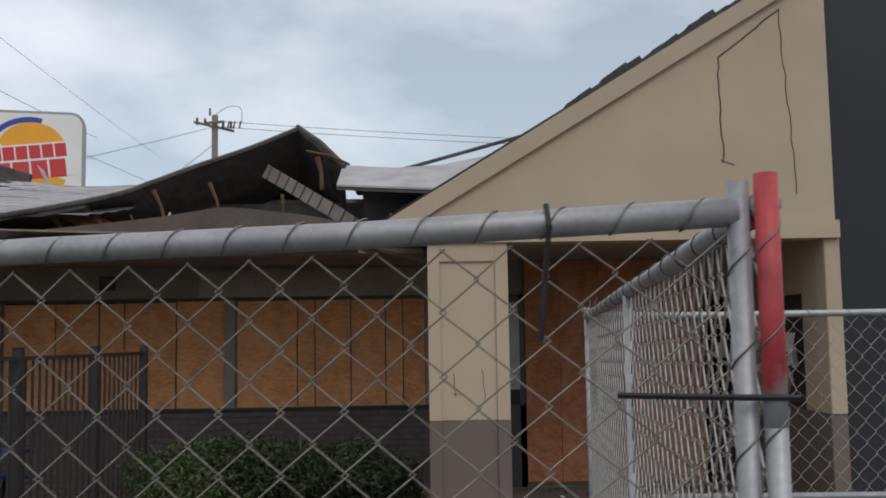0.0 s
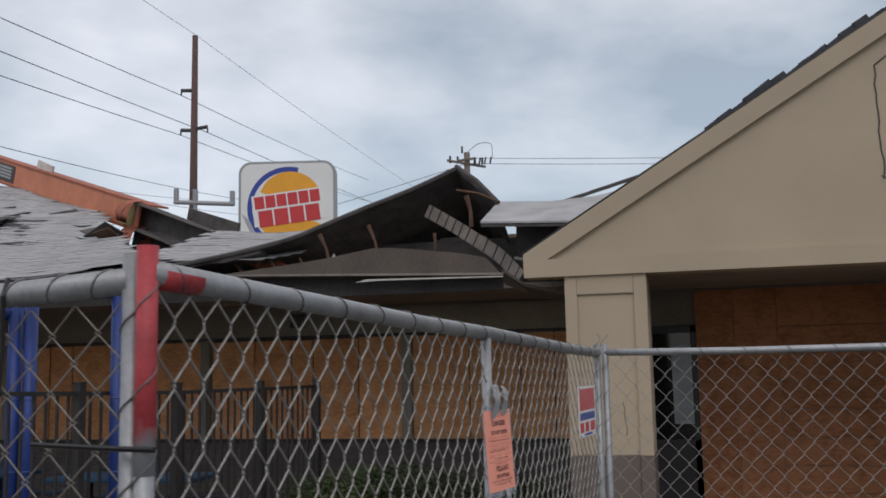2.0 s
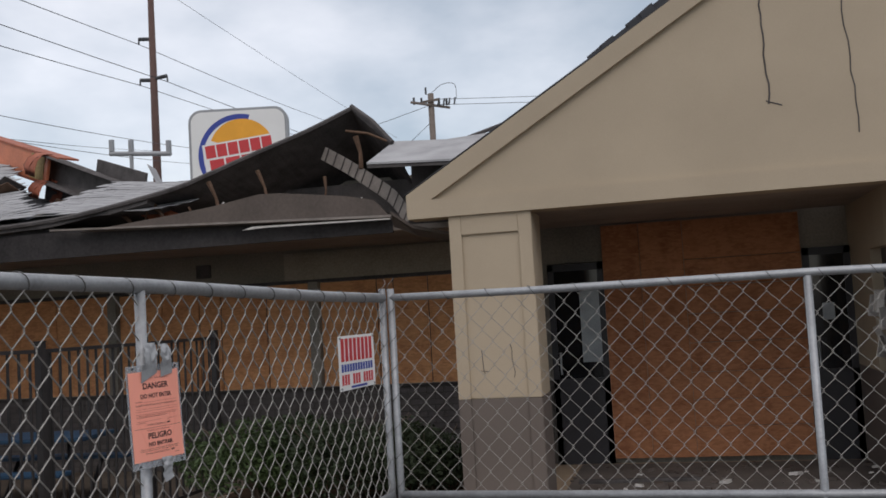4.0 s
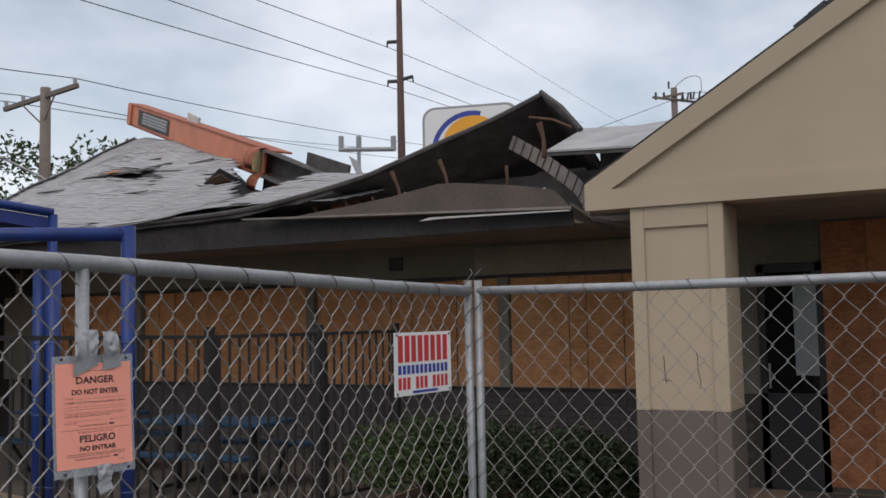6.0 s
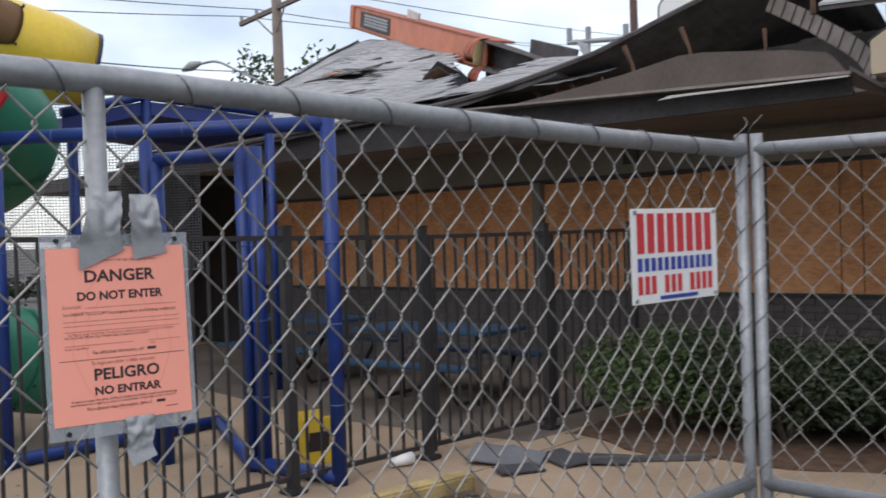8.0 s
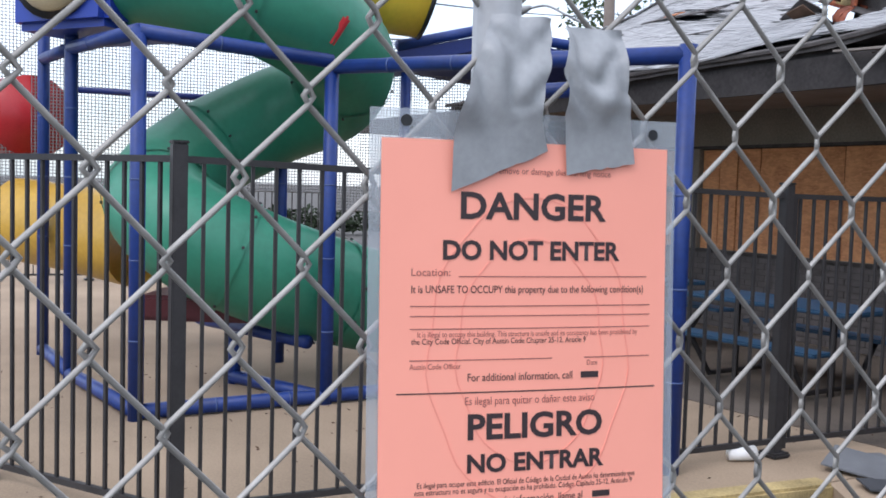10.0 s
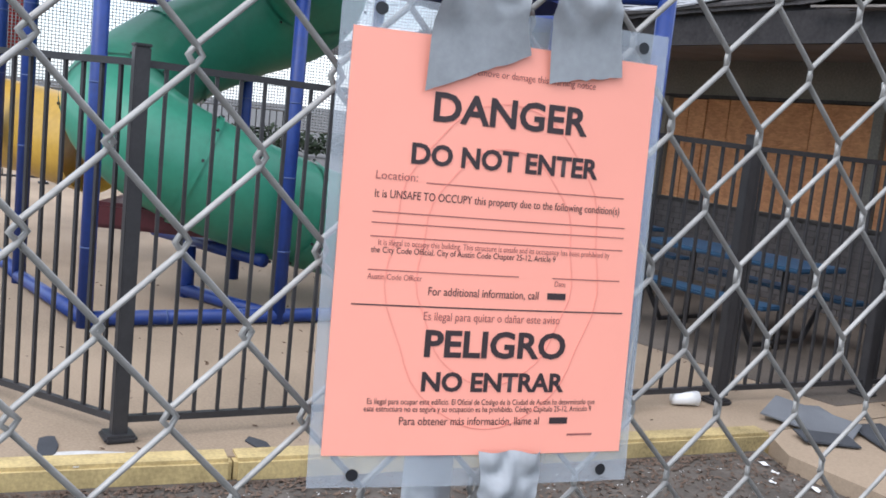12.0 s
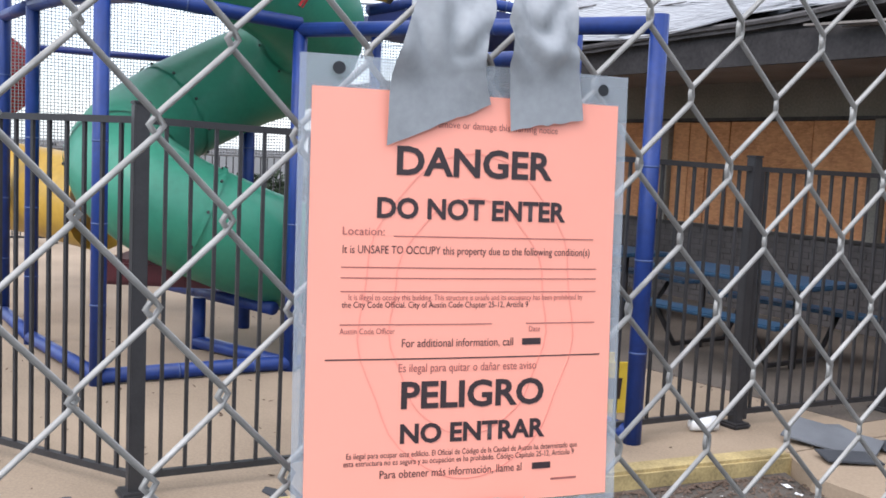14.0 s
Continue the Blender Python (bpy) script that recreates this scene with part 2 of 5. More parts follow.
SIGNWHITE = mat("white_sign_face", (0.74, 0.74, 0.72), 0.45, vary=0.06, scale=1.0, bump=0.02)
SIGNGREY = mat("grey_sign_case", (0.30, 0.31, 0.32), 0.5, vary=0.12, scale=2, bump=0.05)
SIGNRED = mat("sign_red", (0.55, 0.045, 0.05), 0.5, vary=0.08, scale=2, bump=0.0)
SIGNORANGE = mat("sign_amber", (0.80, 0.36, 0.03), 0.5, vary=0.08, scale=2, bump=0.0)
SIGNBLUE = mat("sign_blue", (0.035, 0.06, 0.30), 0.5, vary=0.08, scale=2, bump=0.0)
PAPER = mat("salmon_paper", (0.92, 0.36, 0.265), 0.55, vary=0.03, scale=3, bump=0.0, fine=20)
INK = mat("black_ink", (0.036, 0.022, 0.024), 0.5, vary=0.1, scale=9, bump=0.0)
INKFADED = mat("faded_ink", (0.30, 0.10, 0.085), 0.6, vary=0.15, scale=30, bump=0.0)
SEAL = mat("pale_seal_ink", (0.84, 0.30, 0.225), 0.6, vary=0.05, scale=30, bump=0.0)
TAPE = mat("silver_cloth_tape", (0.32, 0.33, 0.34), 0.36, metal=0.0, vary=0.15, scale=25, bump=0.04, fine=200)
DARKFLOOR = mat("dark_porch_floor", (0.11, 0.095, 0.085), 0.85, vary=0.4, scale=2.2, bump=0.3, fine=60)
PATIO = mat("dark_patio_concrete", (0.112, 0.092, 0.075), 0.9, vary=0.4, scale=1.3, bump=0.3, fine=60, spec=0.2)
GUTTER = mat("dirty_gutter_paint", (0.20, 0.175, 0.155), 0.7, vary=0.4, scale=5, bump=0.2)
TRIMBEIGE = mat("smoke_stained_beige_trim", (0.31, 0.27, 0.215), 0.85, vary=0.45, scale=1.1, bump=0.15, fine=40)
PORTDARK = mat("dark_slate_paint", (0.016, 0.018, 0.024), 0.6, vary=0.15, scale=0.8, bump=0.1)
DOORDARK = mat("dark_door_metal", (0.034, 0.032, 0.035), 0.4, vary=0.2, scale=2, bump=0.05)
POSTER = mat("faded_poster", (0.33, 0.36, 0.37), 0.5, vary=0.25, scale=4, bump=0.0)
TABLEBLUE = mat("blue_table_coating", (0.018, 0.055, 0.105), 0.5, vary=0.25, scale=5, bump=0.1)
CUP = mat("white_cup", (0.72, 0.71, 0.69), 0.5, vary=0.08, scale=8, bump=0.05)
CEIL = mat("sooty_soffit", (0.27, 0.23, 0.20), 0.9, vary=0.3, scale=1.5, bump=0.15, fine=30)


def glass_mat(name, tint, rough, alpha):
    m = bpy.data.materials.new(name)
    m.use_nodes = True
    n, l = m.node_tree.nodes, m.node_tree.links
    b = n["Principled BSDF"]
    b.inputs["Base Color"].default_value = (*tint, 1)
    b.inputs["Roughness"].default_value = rough
    b.inputs["Alpha"].default_value = alpha
    return m


POUCH = glass_mat("clear_plastic_pouch", (0.40, 0.43, 0.46), 0.14, 0.38)
DARKGLASS = glass_mat("dark_glass", (0.012, 0.013, 0.015), 0.08, 1.0)


# ---- mesh helpers ----
def finish(name, bm, material, smooth=False):
    me = bpy.data.meshes.new(name)
    bm.normal_update()
    bm.to_mesh(me)
    bm.free()
    if smooth:
        me.polygons.foreach_set("use_smooth", [True] * len(me.polygons))
    me.materials.append(material)
    return me


def part(name, bm, material, parent=None, label="", smooth=False):
    ob = new(name, finish(name, bm, material, smooth))
    if parent is not None:
        ob.parent = parent
    return tagged(ob, label)


def thing(name, label, category, group="", at=(0, 0, 0)):
    ob = new(name)
    ob.location = at
    ob.empty_display_size = 0.1
    return tagged(ob, label, category, group)


def whole(name, bm, material, label, category, group="", kind="", smooth=False):
    return tagged(new(name, finish(name, bm, material, smooth)), label, category, group, kind)


def box(bm, x0, x1, y0, y1, z0, z1, m=None, bevel=0.0):
    r = bmesh.ops.create_cube(bm, size=1.0)
    vs = r["verts"]
    mm = Matrix.Translation(((x0 + x1) / 2, (y0 + y1) / 2, (z0 + z1) / 2)) @ Matrix.Diagonal((abs(x1 - x0), abs(y1 - y0), abs(z1 - z0), 1))
    bmesh.ops.transform(bm, matrix=(m @ mm) if m is not None else mm, verts=vs)
    if bevel:
        es = list({e for v in vs for e in v.link_edges})
        bmesh.ops.bevel(bm, geom=es, offset=bevel, segments=2, affect="EDGES")
    return bm


def bx(x0, x1, y0, y1, z0, z1, m=None, bevel=0.0):
    return box(bmesh.new(), x0, x1, y0, y1, z0, z1, m, bevel)


def tube(bm, pts, r, sides=10, cap=True, radii=None):
    """A round bar along a row of points."""
    pts = [Vector(p) for p in pts]
    n = len(pts)
    rings = []
    ref = None
    for i, p in enumerate(pts):
        d = (pts[min(i + 1, n - 1)] - pts[max(i - 1, 0)]).normalized()
        if ref is None:
            ref = d.orthogonal().normalized()
        ref = (ref - d * ref.dot(d))
        ref = ref.normalized() if ref.length > 1e-5 else d.orthogonal().normalized()
        side = d.cross(ref)
        rr = radii[i] if radii else r
        rings.append([bm.verts.new(p + (ref * math.cos(a) + side * math.sin(a)) * rr) for a in [2 * math.pi * k / sides for k in range(sides)]])
    for a, b in zip(rings, rings[1:]):
        for k in range(sides):
            bm.faces.new((a[k], a[(k + 1) % sides], b[(k + 1) % sides], b[k]))
    if cap:
        bm.faces.new(rings[0][::-1])
        bm.faces.new(rings[-1])
    return bm


def rod(pts, r, sides=10, cap=True, radii=None):
    return tube(bmesh.new(), pts, r, sides, cap, radii)


def prism(bm, poly, y0, y1):
    """A polygon in x and z, drawn out from y0 to y1."""
    a = [bm.verts.new((x, y0, z)) for x, z in poly]
    b = [bm.verts.new((x, y1, z)) for x, z in poly]
    bm.faces.new(a)
    bm.faces.new(b[::-1])
    for i in range(len(poly)):
        j = (i + 1) % len(poly)
        bm.faces.new((a[j], a[i], b[i], b[j]))
    bmesh.ops.recalc_face_normals(bm, faces=bm.faces)
    return bm


def smooth_rim(poly):
    """A softened outline with small bays, from a few corners."""
    out = []
    for (ax, ay), (bx_, by_) in zip(poly, poly[1:] + poly[:1]):
        for k in range(6):
            t = k / 6
            x, y = ax + (bx_ - ax) * t, ay + (by_ - ay) * t
            out.append((x + 0.05 * math.sin(7 * y + 3 * x), y + 0.06 * math.sin(6 * x + 2 * y)))
    return out


def flatslab(bm, poly, z0, z1):
    a = [bm.verts.new((x, y, z0)) for x, y in poly]
    b = [bm.verts.new((x, y, z1)) for x, y in poly]
    bm.faces.new(a[::-1])
    bm.faces.new(b)
    for i in range(len(poly)):
        j = (i + 1) % len(poly)
        bm.faces.new((a[i], a[j], b[j], b[i]))
    bmesh.ops.recalc_face_normals(bm, faces=bm.faces)
    return bm


def sheet(bm, rows, thick):
    """A thick skin through rows of points, drawn out downwards."""
    grid = [[bm.verts.new(p) for p in row] for row in rows]
    fs = []
    for r0, r1 in zip(grid, grid[1:]):
        for i in range(len(r0) - 1):
            fs.append(bm.faces.new((r0[i], r0[i + 1], r1[i + 1], r1[i])))
    bm.normal_update()
    low = [[bm.verts.new(v.co - Vector((0, 0, thick))) for v in row] for row in grid]
    for r0, r1 in zip(low, low[1:]):
        for i in range(len(r0) - 1):
            bm.faces.new((r0[i], r1[i], r1[i + 1], r0[i + 1]))
    ring = lambda g: g[0] + [r[-1] for r in g[1:]] + g[-1][-2::-1] + [r[0] for r in g[-2:0:-1]]
    a, b = ring(grid), ring(low)
    for i in range(len(a)):
        j = (i + 1) % len(a)
        bm.faces.new((a[i], b[i], b[j], a[j]))
    bmesh.ops.recalc_face_normals(bm, faces=bm.faces)
    return bm


def smooth_path(pts, n=8):
    """Points along a Catmull-Rom curve."""
    p = [Vector(q) for q in pts]
    p = [2 * p[0] - p[1]] + p + [2 * p[-1] - p[-2]]
    out = []
    for i in range(1, len(p) - 2):
        for k in range(n):
            t = k / n
            a, b, c, d = p[i - 1 : i + 3]
            out.append(0.5 * (2 * b + (c - a) * t + (2 * a - 5 * b + 4 * c - d) * t * t + (3 * b - a - 3 * c + d) * t**3))
    return out + [p[-2]]


# ---- ground ----
GROUND, SLAB = -0.20, -0.06
bm = bmesh.new()
n = 60
xs = sorted({*np.linspace(-12, 12, 25), -3000, -900, -300, -100, -40, -20, 20, 40, 100, 300, 900, 3000})
ys = sorted({*np.linspace(-8, 14, 23), -3000, -900, -300, -100, -30, 25, 40, 100, 300, 900, 3000})
vg = [[bm.verts.new((x, y, GROUND)) for x in xs] for y in ys]
for a, b in zip(vg, vg[1:]):
    for i in range(len(xs) - 1):
        bm.faces.new((a[i], a[i + 1], b[i + 1], b[i]))
whole("ground", bm, ASPHALT, "dark worn asphalt lot round the burnt restaurant", "ground", kind="structure")

KERB = [(-6.5, 1.2), (-3.36, 2.9), (-3.18, 4.1), (-2.96, 5.7), (-2.76, 7.27)]
slab_poly = KERB + [(-2.76, 11.6), (-30, 11.6), (-30, 1.2)]
bm = flatslab(bmesh.new(), slab_poly, GROUND - 0.02, SLAB)
whole("pavement", bm, CONCRETE, "tan concrete playground slab with stains", "pavement", kind="structure")
bm = flatslab(bmesh.new(), [(-2.4, 7.05), (9.0, 7.05), (9.0, 11.6), (-2.752, 11.6), (-2.752, 7.28)], GROUND - 0.02, SLAB - 0.004)
whole("pavement_walk", bm, CONCRETE, "tan concrete walk before the boarded entrance", "pavement", kind="structure")
bm = flatslab(bmesh.new(), [(-3.3, 2.9), (1.2, 5.0), (1.2, 7.05), (-2.4, 7.045), (-2.7, 7.2), (-2.9, 5.7), (-3.12, 4.1)], GROUND - 0.02, GROUND + 0.05)
bmesh.ops.subdivide_edges(bm, edges=bm.edges[:], cuts=2, use_grid_fill=True)
whole("ground_bed", bm, DIRT, "gritty dirt and grime gathered along the kerb", "ground", kind="structure")

# thin layer over the slab, in a darker brown-grey than the playground concrete
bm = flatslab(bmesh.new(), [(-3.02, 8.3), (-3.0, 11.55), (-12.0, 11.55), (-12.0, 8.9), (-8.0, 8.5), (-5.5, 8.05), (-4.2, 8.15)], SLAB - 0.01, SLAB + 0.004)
whole("pavement_patio", bm, PATIO, "dark brown-grey patio slab under the eave", "pavement", kind="structure")

soil = [(-2.95, 8.75), (-2.3, 8.5), (-1.4, 8.55), (-0.35, 8.8), (-0.3, 11.55), (-2.9, 11.55)]
whole("ground_soil", flatslab(bmesh.new(), smooth_rim(soil), SLAB - 0.012, SLAB + 0.012), MULCH, "dark soil and mulch under the shrubs", "ground", kind="structure")

kerb = thing("kerb", "worn yellow painted concrete kerb edging the playground slab", "kerb")
for (ax, ay), (bx_, by_) in zip(KERB, KERB[1:]):
    d = Vector((bx_ - ax, by_ - ay, 0))
    L = d.length
    cnt = max(1, round(L / 1.4))
    for k in range(cnt):
        m = Matrix.Translation((ax + d.x * k / cnt, ay + d.y * k / cnt, 0)) @ Matrix.Rotation(math.atan2(d.y, d.x), 4, "Z")
        part("kerb_stone", bx(0.004, L / cnt - 0.004, -0.075, 0.085, GROUND, SLAB + 0.012, m, bevel=0.018), KERBYEL, kerb)

# ---- the entrance porch ----
PY, WY = 9.035, 11.60
GX0, GX1 = -0.54, 3.72
SL = 0.605


def slope(x):
    return 2.80 + SL * (x - GX0)


porch = thing("porch", "cream stucco entrance porch with a half gable and brown painted base", "porch", at=(0, 0, 0))
poly = [(GX0, 2.62), (GX1, 2.60), (GX1, slope(GX1)), (GX0, slope(GX0))]
part("gable_wall", prism(bmesh.new(), poly, PY, PY + 0.22), STUCCO, porch)
poly = [(GX0 - 0.005, slope(GX0) - 0.17), (GX0 + 0.27, slope(GX0) - 0.01), (GX1, slope(GX1) - 0.175), (GX1, slope(GX1) + 0.02), (GX0 - 0.005, slope(GX0) + 0.02)]
part("rake_board", prism(bmesh.new(), poly, PY - 0.050, PY + 0.0), STUCCO, porch)
part("band", prism(bmesh.new(), [(GX0 + 0.0, 2.596), (GX1 + 0.02, 2.596), (GX1 + 0.02, 2.765), (GX0 - 0.0, 2.765)], PY - 0.055, PY + 0.23), STUCCO, porch)
# column with a framed panel
CX0, CX1 = -0.165, 0.59
part("column", bx(CX0, CX1, PY, PY + 0.5, 0.94, 2.597, bevel=0.008), STUCCO, porch)
part("column_base", bx(CX0 - 0.004, CX1 + 0.004, PY - 0.004, PY + 0.504, SLAB - 0.01, 0.94, bevel=0.006), STUCCO_BASE, porch)
x0, x1, z0, z1 = CX0 + 0.115, CX1 - 0.12, 0.94, 2.42
for a in ((CX0, x0, 0.942, 2.596), (x1, CX1, 0.942, 2.596), (x0, x1, z1, 2.596)):
    part("panel_frame", bx(a[0] + 0.0005, a[1] - 0.0005, PY - 0.026, PY + 0.002, a[2], a[3], bevel=0.004), STUCCO, porch)
for a in ((CX0, x0), (x1, CX1)):
    part("base_frame", bx(a[0], a[1], PY - 0.028, PY - 0.002, SLAB, 0.939, bevel=0.004), STUCCO_BASE, porch)
# side wall on the right with a broken window
part("side_wall", bx(3.60, 3.75, PY + 0.235, 9.65, 0.94, 2.66, bevel=0.006), STUCCO, porch)
part("side_wall", bx(3.60, 3.75, 10.40, WY - 0.0, 0.94, 2.66), STUCCO, porch)
part("side_wall", bx(3.60, 3.75, 9.65, 10.40, 2.1, 2.66), STUCCO, porch)
part("corner_post", bx(3.60, 3.75, PY, PY + 0.235, 0.94, 2.596, bevel=0.006), STUCCO, porch)
part("side_base", bx(3.596, 3.754, PY + 0.016, WY - 0.12, SLAB, 0.94, bevel=0.006), STUCCO_BASE, porch)
# dark sheet added in place of the unlit depth behind the window hole
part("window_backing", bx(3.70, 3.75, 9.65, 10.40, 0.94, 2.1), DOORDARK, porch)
random.seed(4)
for k in range(8):
    m = pose(3.58, 9.82 + random.random() * 0.5, 1.15 + random.random() * 0.5, random.uniform(-60, 60), random.uniform(60, 110), random.uniform(-40, 40))
    part("torn_lining", bx(-0.1, 0.1, -0.06, 0.06, -0.004, 0.004, m), PALE, porch)
# porch floor as a sheet darker than the walk
part("porch_floor", bx(0.62, 3.59, 8.75, WY - 0.12, SLAB - 0.003, SLAB + 0.004), DARKFLOOR, porch)
part("porch_ceiling", bx(CX0 + 0.05, 3.6, PY + 0.23, WY - 0.12, 2.62, 2.68), CEIL, porch)
# roof skin over the gable, with ragged shingle ends
poly = [(GX0 - 0.03, slope(GX0) + 0.022), (GX1, slope(GX1) + 0.022), (GX1, slope(GX1) + 0.05), (GX0 - 0.03, slope(GX0) + 0.03)]
part("roof_skin", prism(bmesh.new(), poly, PY - 0.03, WY), SHINGLE_DARK, porch)
random.seed(11)
for k in range(20):
    x = 1.25 + k * 0.122
    up = 0.015 + random.random() * 0.03 + (0.04 if k in (3, 4, 5, 10, 11, 16) else 0)
    m = Matrix.Translation((x, PY - 0.02, slope(x) + 0.05)) @ Matrix.Rotation(-math.atan(SL) - random.uniform(0, 0.1), 4, "Y")
    part("shingle", bx(-0.07, 0.08, 0, 0.3, 0, up * 0.8, m), SHINGLE_DARK, porch)
# cracks
random.seed(5)


def crack_line(bm, a, b, w, steps):
    p = []
    for k in range(steps + 1):
        t = k / steps
        p.append((a[0] + (b[0] - a[0]) * t + random.uniform(-0.012, 0.012), PY - 0.001, a[1] + (b[1] - a[1]) * t))
    tube(bm, p, w, 5)


for a, b, w, s in (((2.66, 4.36), (3.27, 4.83), 0.009, 8), ((2.66, 4.36), (2.68, 3.33), 0.008, 12), ((3.27, 4.83), (3.37, 3.02), 0.006, 14), ((2.64, 3.36), (2.77, 3.31), 0.006, 3), ((0.07, 1.38), (0.09, 1.16), 0.0035, 5), ((0.05, 1.19), (0.13, 1.18), 0.003, 3), ((0.33, 1.42), (0.36, 1.12), 0.003, 6)):
    crk = bmesh.new()
    crack_line(crk, a, b, w, s)
    part("crack", crk, CHAR, porch)

tall = thing("side_building", "tall plain dark slate wall beside the porch", "wall")
part("wall", bx(3.757, 9.0, 9.12, 9.32, GROUND, 7.2), PORTDARK, tall)

# ---- the long wall with boarded windows ----
bm = bmesh.new()
box(bm, -10.6, 3.76, WY, WY + 0.2, GROUND, 0.92)
box(bm, -10.6, 3.76, WY, WY + 0.2, 2.21, 3.4)
box(bm, -11.4, -10.45, WY, WY + 0.2, 0.92, 2.21)
box(bm, 0.985, 3.76, WY, WY + 0.2, 0.92, 2.21)
box(bm, -0.2, 0.35, WY, WY + 0.2, 0.92, 2.21)
wall_n = whole("wall_north", bm, SOOT_WALL, "sooty beige wall above the boarded windows", "wall", kind="structure")
part("back_wall", bx(-11.3, 3.7, 12.9, 13.0, GROUND, 3.2), CHAR, wall_n)
part("wing_wall", bx(-16.2, -11.42, WY + 0.5, WY + 0.7, GROUND, 2.75), SIDING, wall_n)
# overhang drawn far forward, added to keep sky light off the wing wall
part("wing_fascia", bx(-16.3, -11.3, WY - 1.4, WY + 0.5, 2.6, 2.82), CHAR, wall_n)
part("end_wall", bx(-11.4, -11.25, WY + 0.2, 16, GROUND, 3.0), SOOT_WALL, wall_n)
for x in (-8.40, -5.31, -2.53):
    part("window_post", bx(x - 0.065, x + 0.065, WY - 0.05, WY + 0.1, 0.90, 2.20, bevel=0.006), SOOT_WALL, wall_n)
part("window_head", bx(-10.45, 0.0, WY - 0.045, WY + 0.02, 2.19, 2.225), CHAR, wall_n)
part("window_sill", bx(-10.45, 0.0, WY - 0.055, WY + 0.02, 0.885, 0.915), SIDING, wall_n)
part("vent", bx(-4.1, -3.9, WY - 0.03, WY, 2.33, 2.50, bevel=0.006), CHAR, wall_n)
part("wall_trim", bx(-2.9, -0.17, WY - 0.03, WY, 2.225, 2.56, bevel=0.004), TRIMBEIGE, wall_n)

boards = thing("boarding", "orange strand board sheets nailed over the broken windows", "boarding")
random.seed(21)
seams = (-2.46, -1.735, -1.525, -1.095, -0.68, -0.47, -0.20)
for a, b in zip(seams, seams[1:]):
    part("board", bx(a + 0.008, b - 0.008, WY + 0.01, WY + 0.035, 0.915, 2.18), OSB, boards)
for a, b in ((-10.40, -8.47), (-8.33, -5.38), (-5.24, -2.60)):
    x = a
    while x < b - 0.02:
        w = random.choice((0.30, 0.36, 0.52, 0.62, 0.42, 1.2))
        if x + w > b - 0.25:
            w = b - x
        dy = random.uniform(0, 0.012)
        part("board", bx(x + 0.010, x + w - 0.010, WY + 0.01 + dy, WY + 0.035 + dy, 0.915, 2.188 - random.uniform(0, 0.02)), OSB, boards)
        x += w
entry = thing("entrance_boarding", "brown strand board sheets closing the entrance", "boarding")
zs = [SLAB + 0.06, 0.33, 0.62, 0.92, 1.24, 1.56, 1.86, 2.16, 2.60]
# these sheets carry the porch shade in their darker tone
for k, (z0, z1) in enumerate(zip(zs, zs[1:])):
    part("board", bx(1.88, 3.10, WY - 0.10 + 0.004 * (k % 3), WY - 0.075 + 0.004 * (k % 3), z0 + 0.004, z1 - 0.004), OSB_SHADED, entry)
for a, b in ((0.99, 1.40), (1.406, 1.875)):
    part("board", bx(a, b, WY - 0.09, WY - 0.066, SLAB + 0.06, 2.60), OSB_SHADED, entry)

for i, (a, b) in enumerate(((0.35, 0.985), (3.115, 3.6))):
    d = tagged(thing("door_%d" % (i + 1), "dark metal door with a tall glass pane in shade", "door"), kind="structure")
    fr = bmesh.new()
    for q in ((a, a + 0.07, SLAB, 2.2), (b - 0.07, b, SLAB, 2.2), (a, b, 2.12, 2.2), (a, b, SLAB, 0.9)):
        box(fr, q[0], q[1], WY - 0.06, WY - 0.02, q[2], q[3], bevel=0.004)
    part("door_frame", fr, DOORDARK, d)
    part("pane", bx(a + 0.07, b - 0.07, WY - 0.045, WY - 0.035, 0.9, 2.12), DARKGLASS, d)
    if i == 0:
        part("poster", bx(0.70, 0.92, WY - 0.066, WY - 0.062, 1.08, 1.98), POSTER, d, "faded pale poster taped to the door")
    else:
        part("poster", bx(3.28, 3.40, WY - 0.066, WY - 0.062, 1.42, 1.6), POSTER, d, "small pale notice on the door")
    part("handle", rod([(a + 0.1, WY - 0.09, 0.95), (a + 0.1, WY - 0.09, 1.2)], 0.012, 8), GALV, d)

# ---- collapsed roof ----
roof = thing("collapsed_roof", "fire damaged shingle roof sagging over the eaves", "roof")
EDGE = [(-11.2, 9.40, 2.80), (-8.6, 9.42, 2.86), (-6.17, 9.45, 2.93), (-4.62, 9.50, 2.985), (-3.42, 9.70, 3.205), (-3.02, 9.95, 3.39), (-2.62, 10.2, 3.60), (-2.09, 10.45, 3.84), (-1.60, 10.65, 4.09)]
edge = smooth_path(EDGE, 5)


def crest(x):
    """How far back the slope still rises before it has fallen in."""
    return 13.40 - (x + 7.5) * 0.487 if x < -5.05 else 11.4


def hip(y):
    """The left edge of the slope."""
    return -10.6 - 0.45 * (y - 9.4)


def tear(x, y):
    """How deep a place lies inside the torn gap of the slope, from 0 at its rim."""
    return max(0.0, min(x - (-5.39 - (y - 9.93) * 0.85), -5.05 - x))


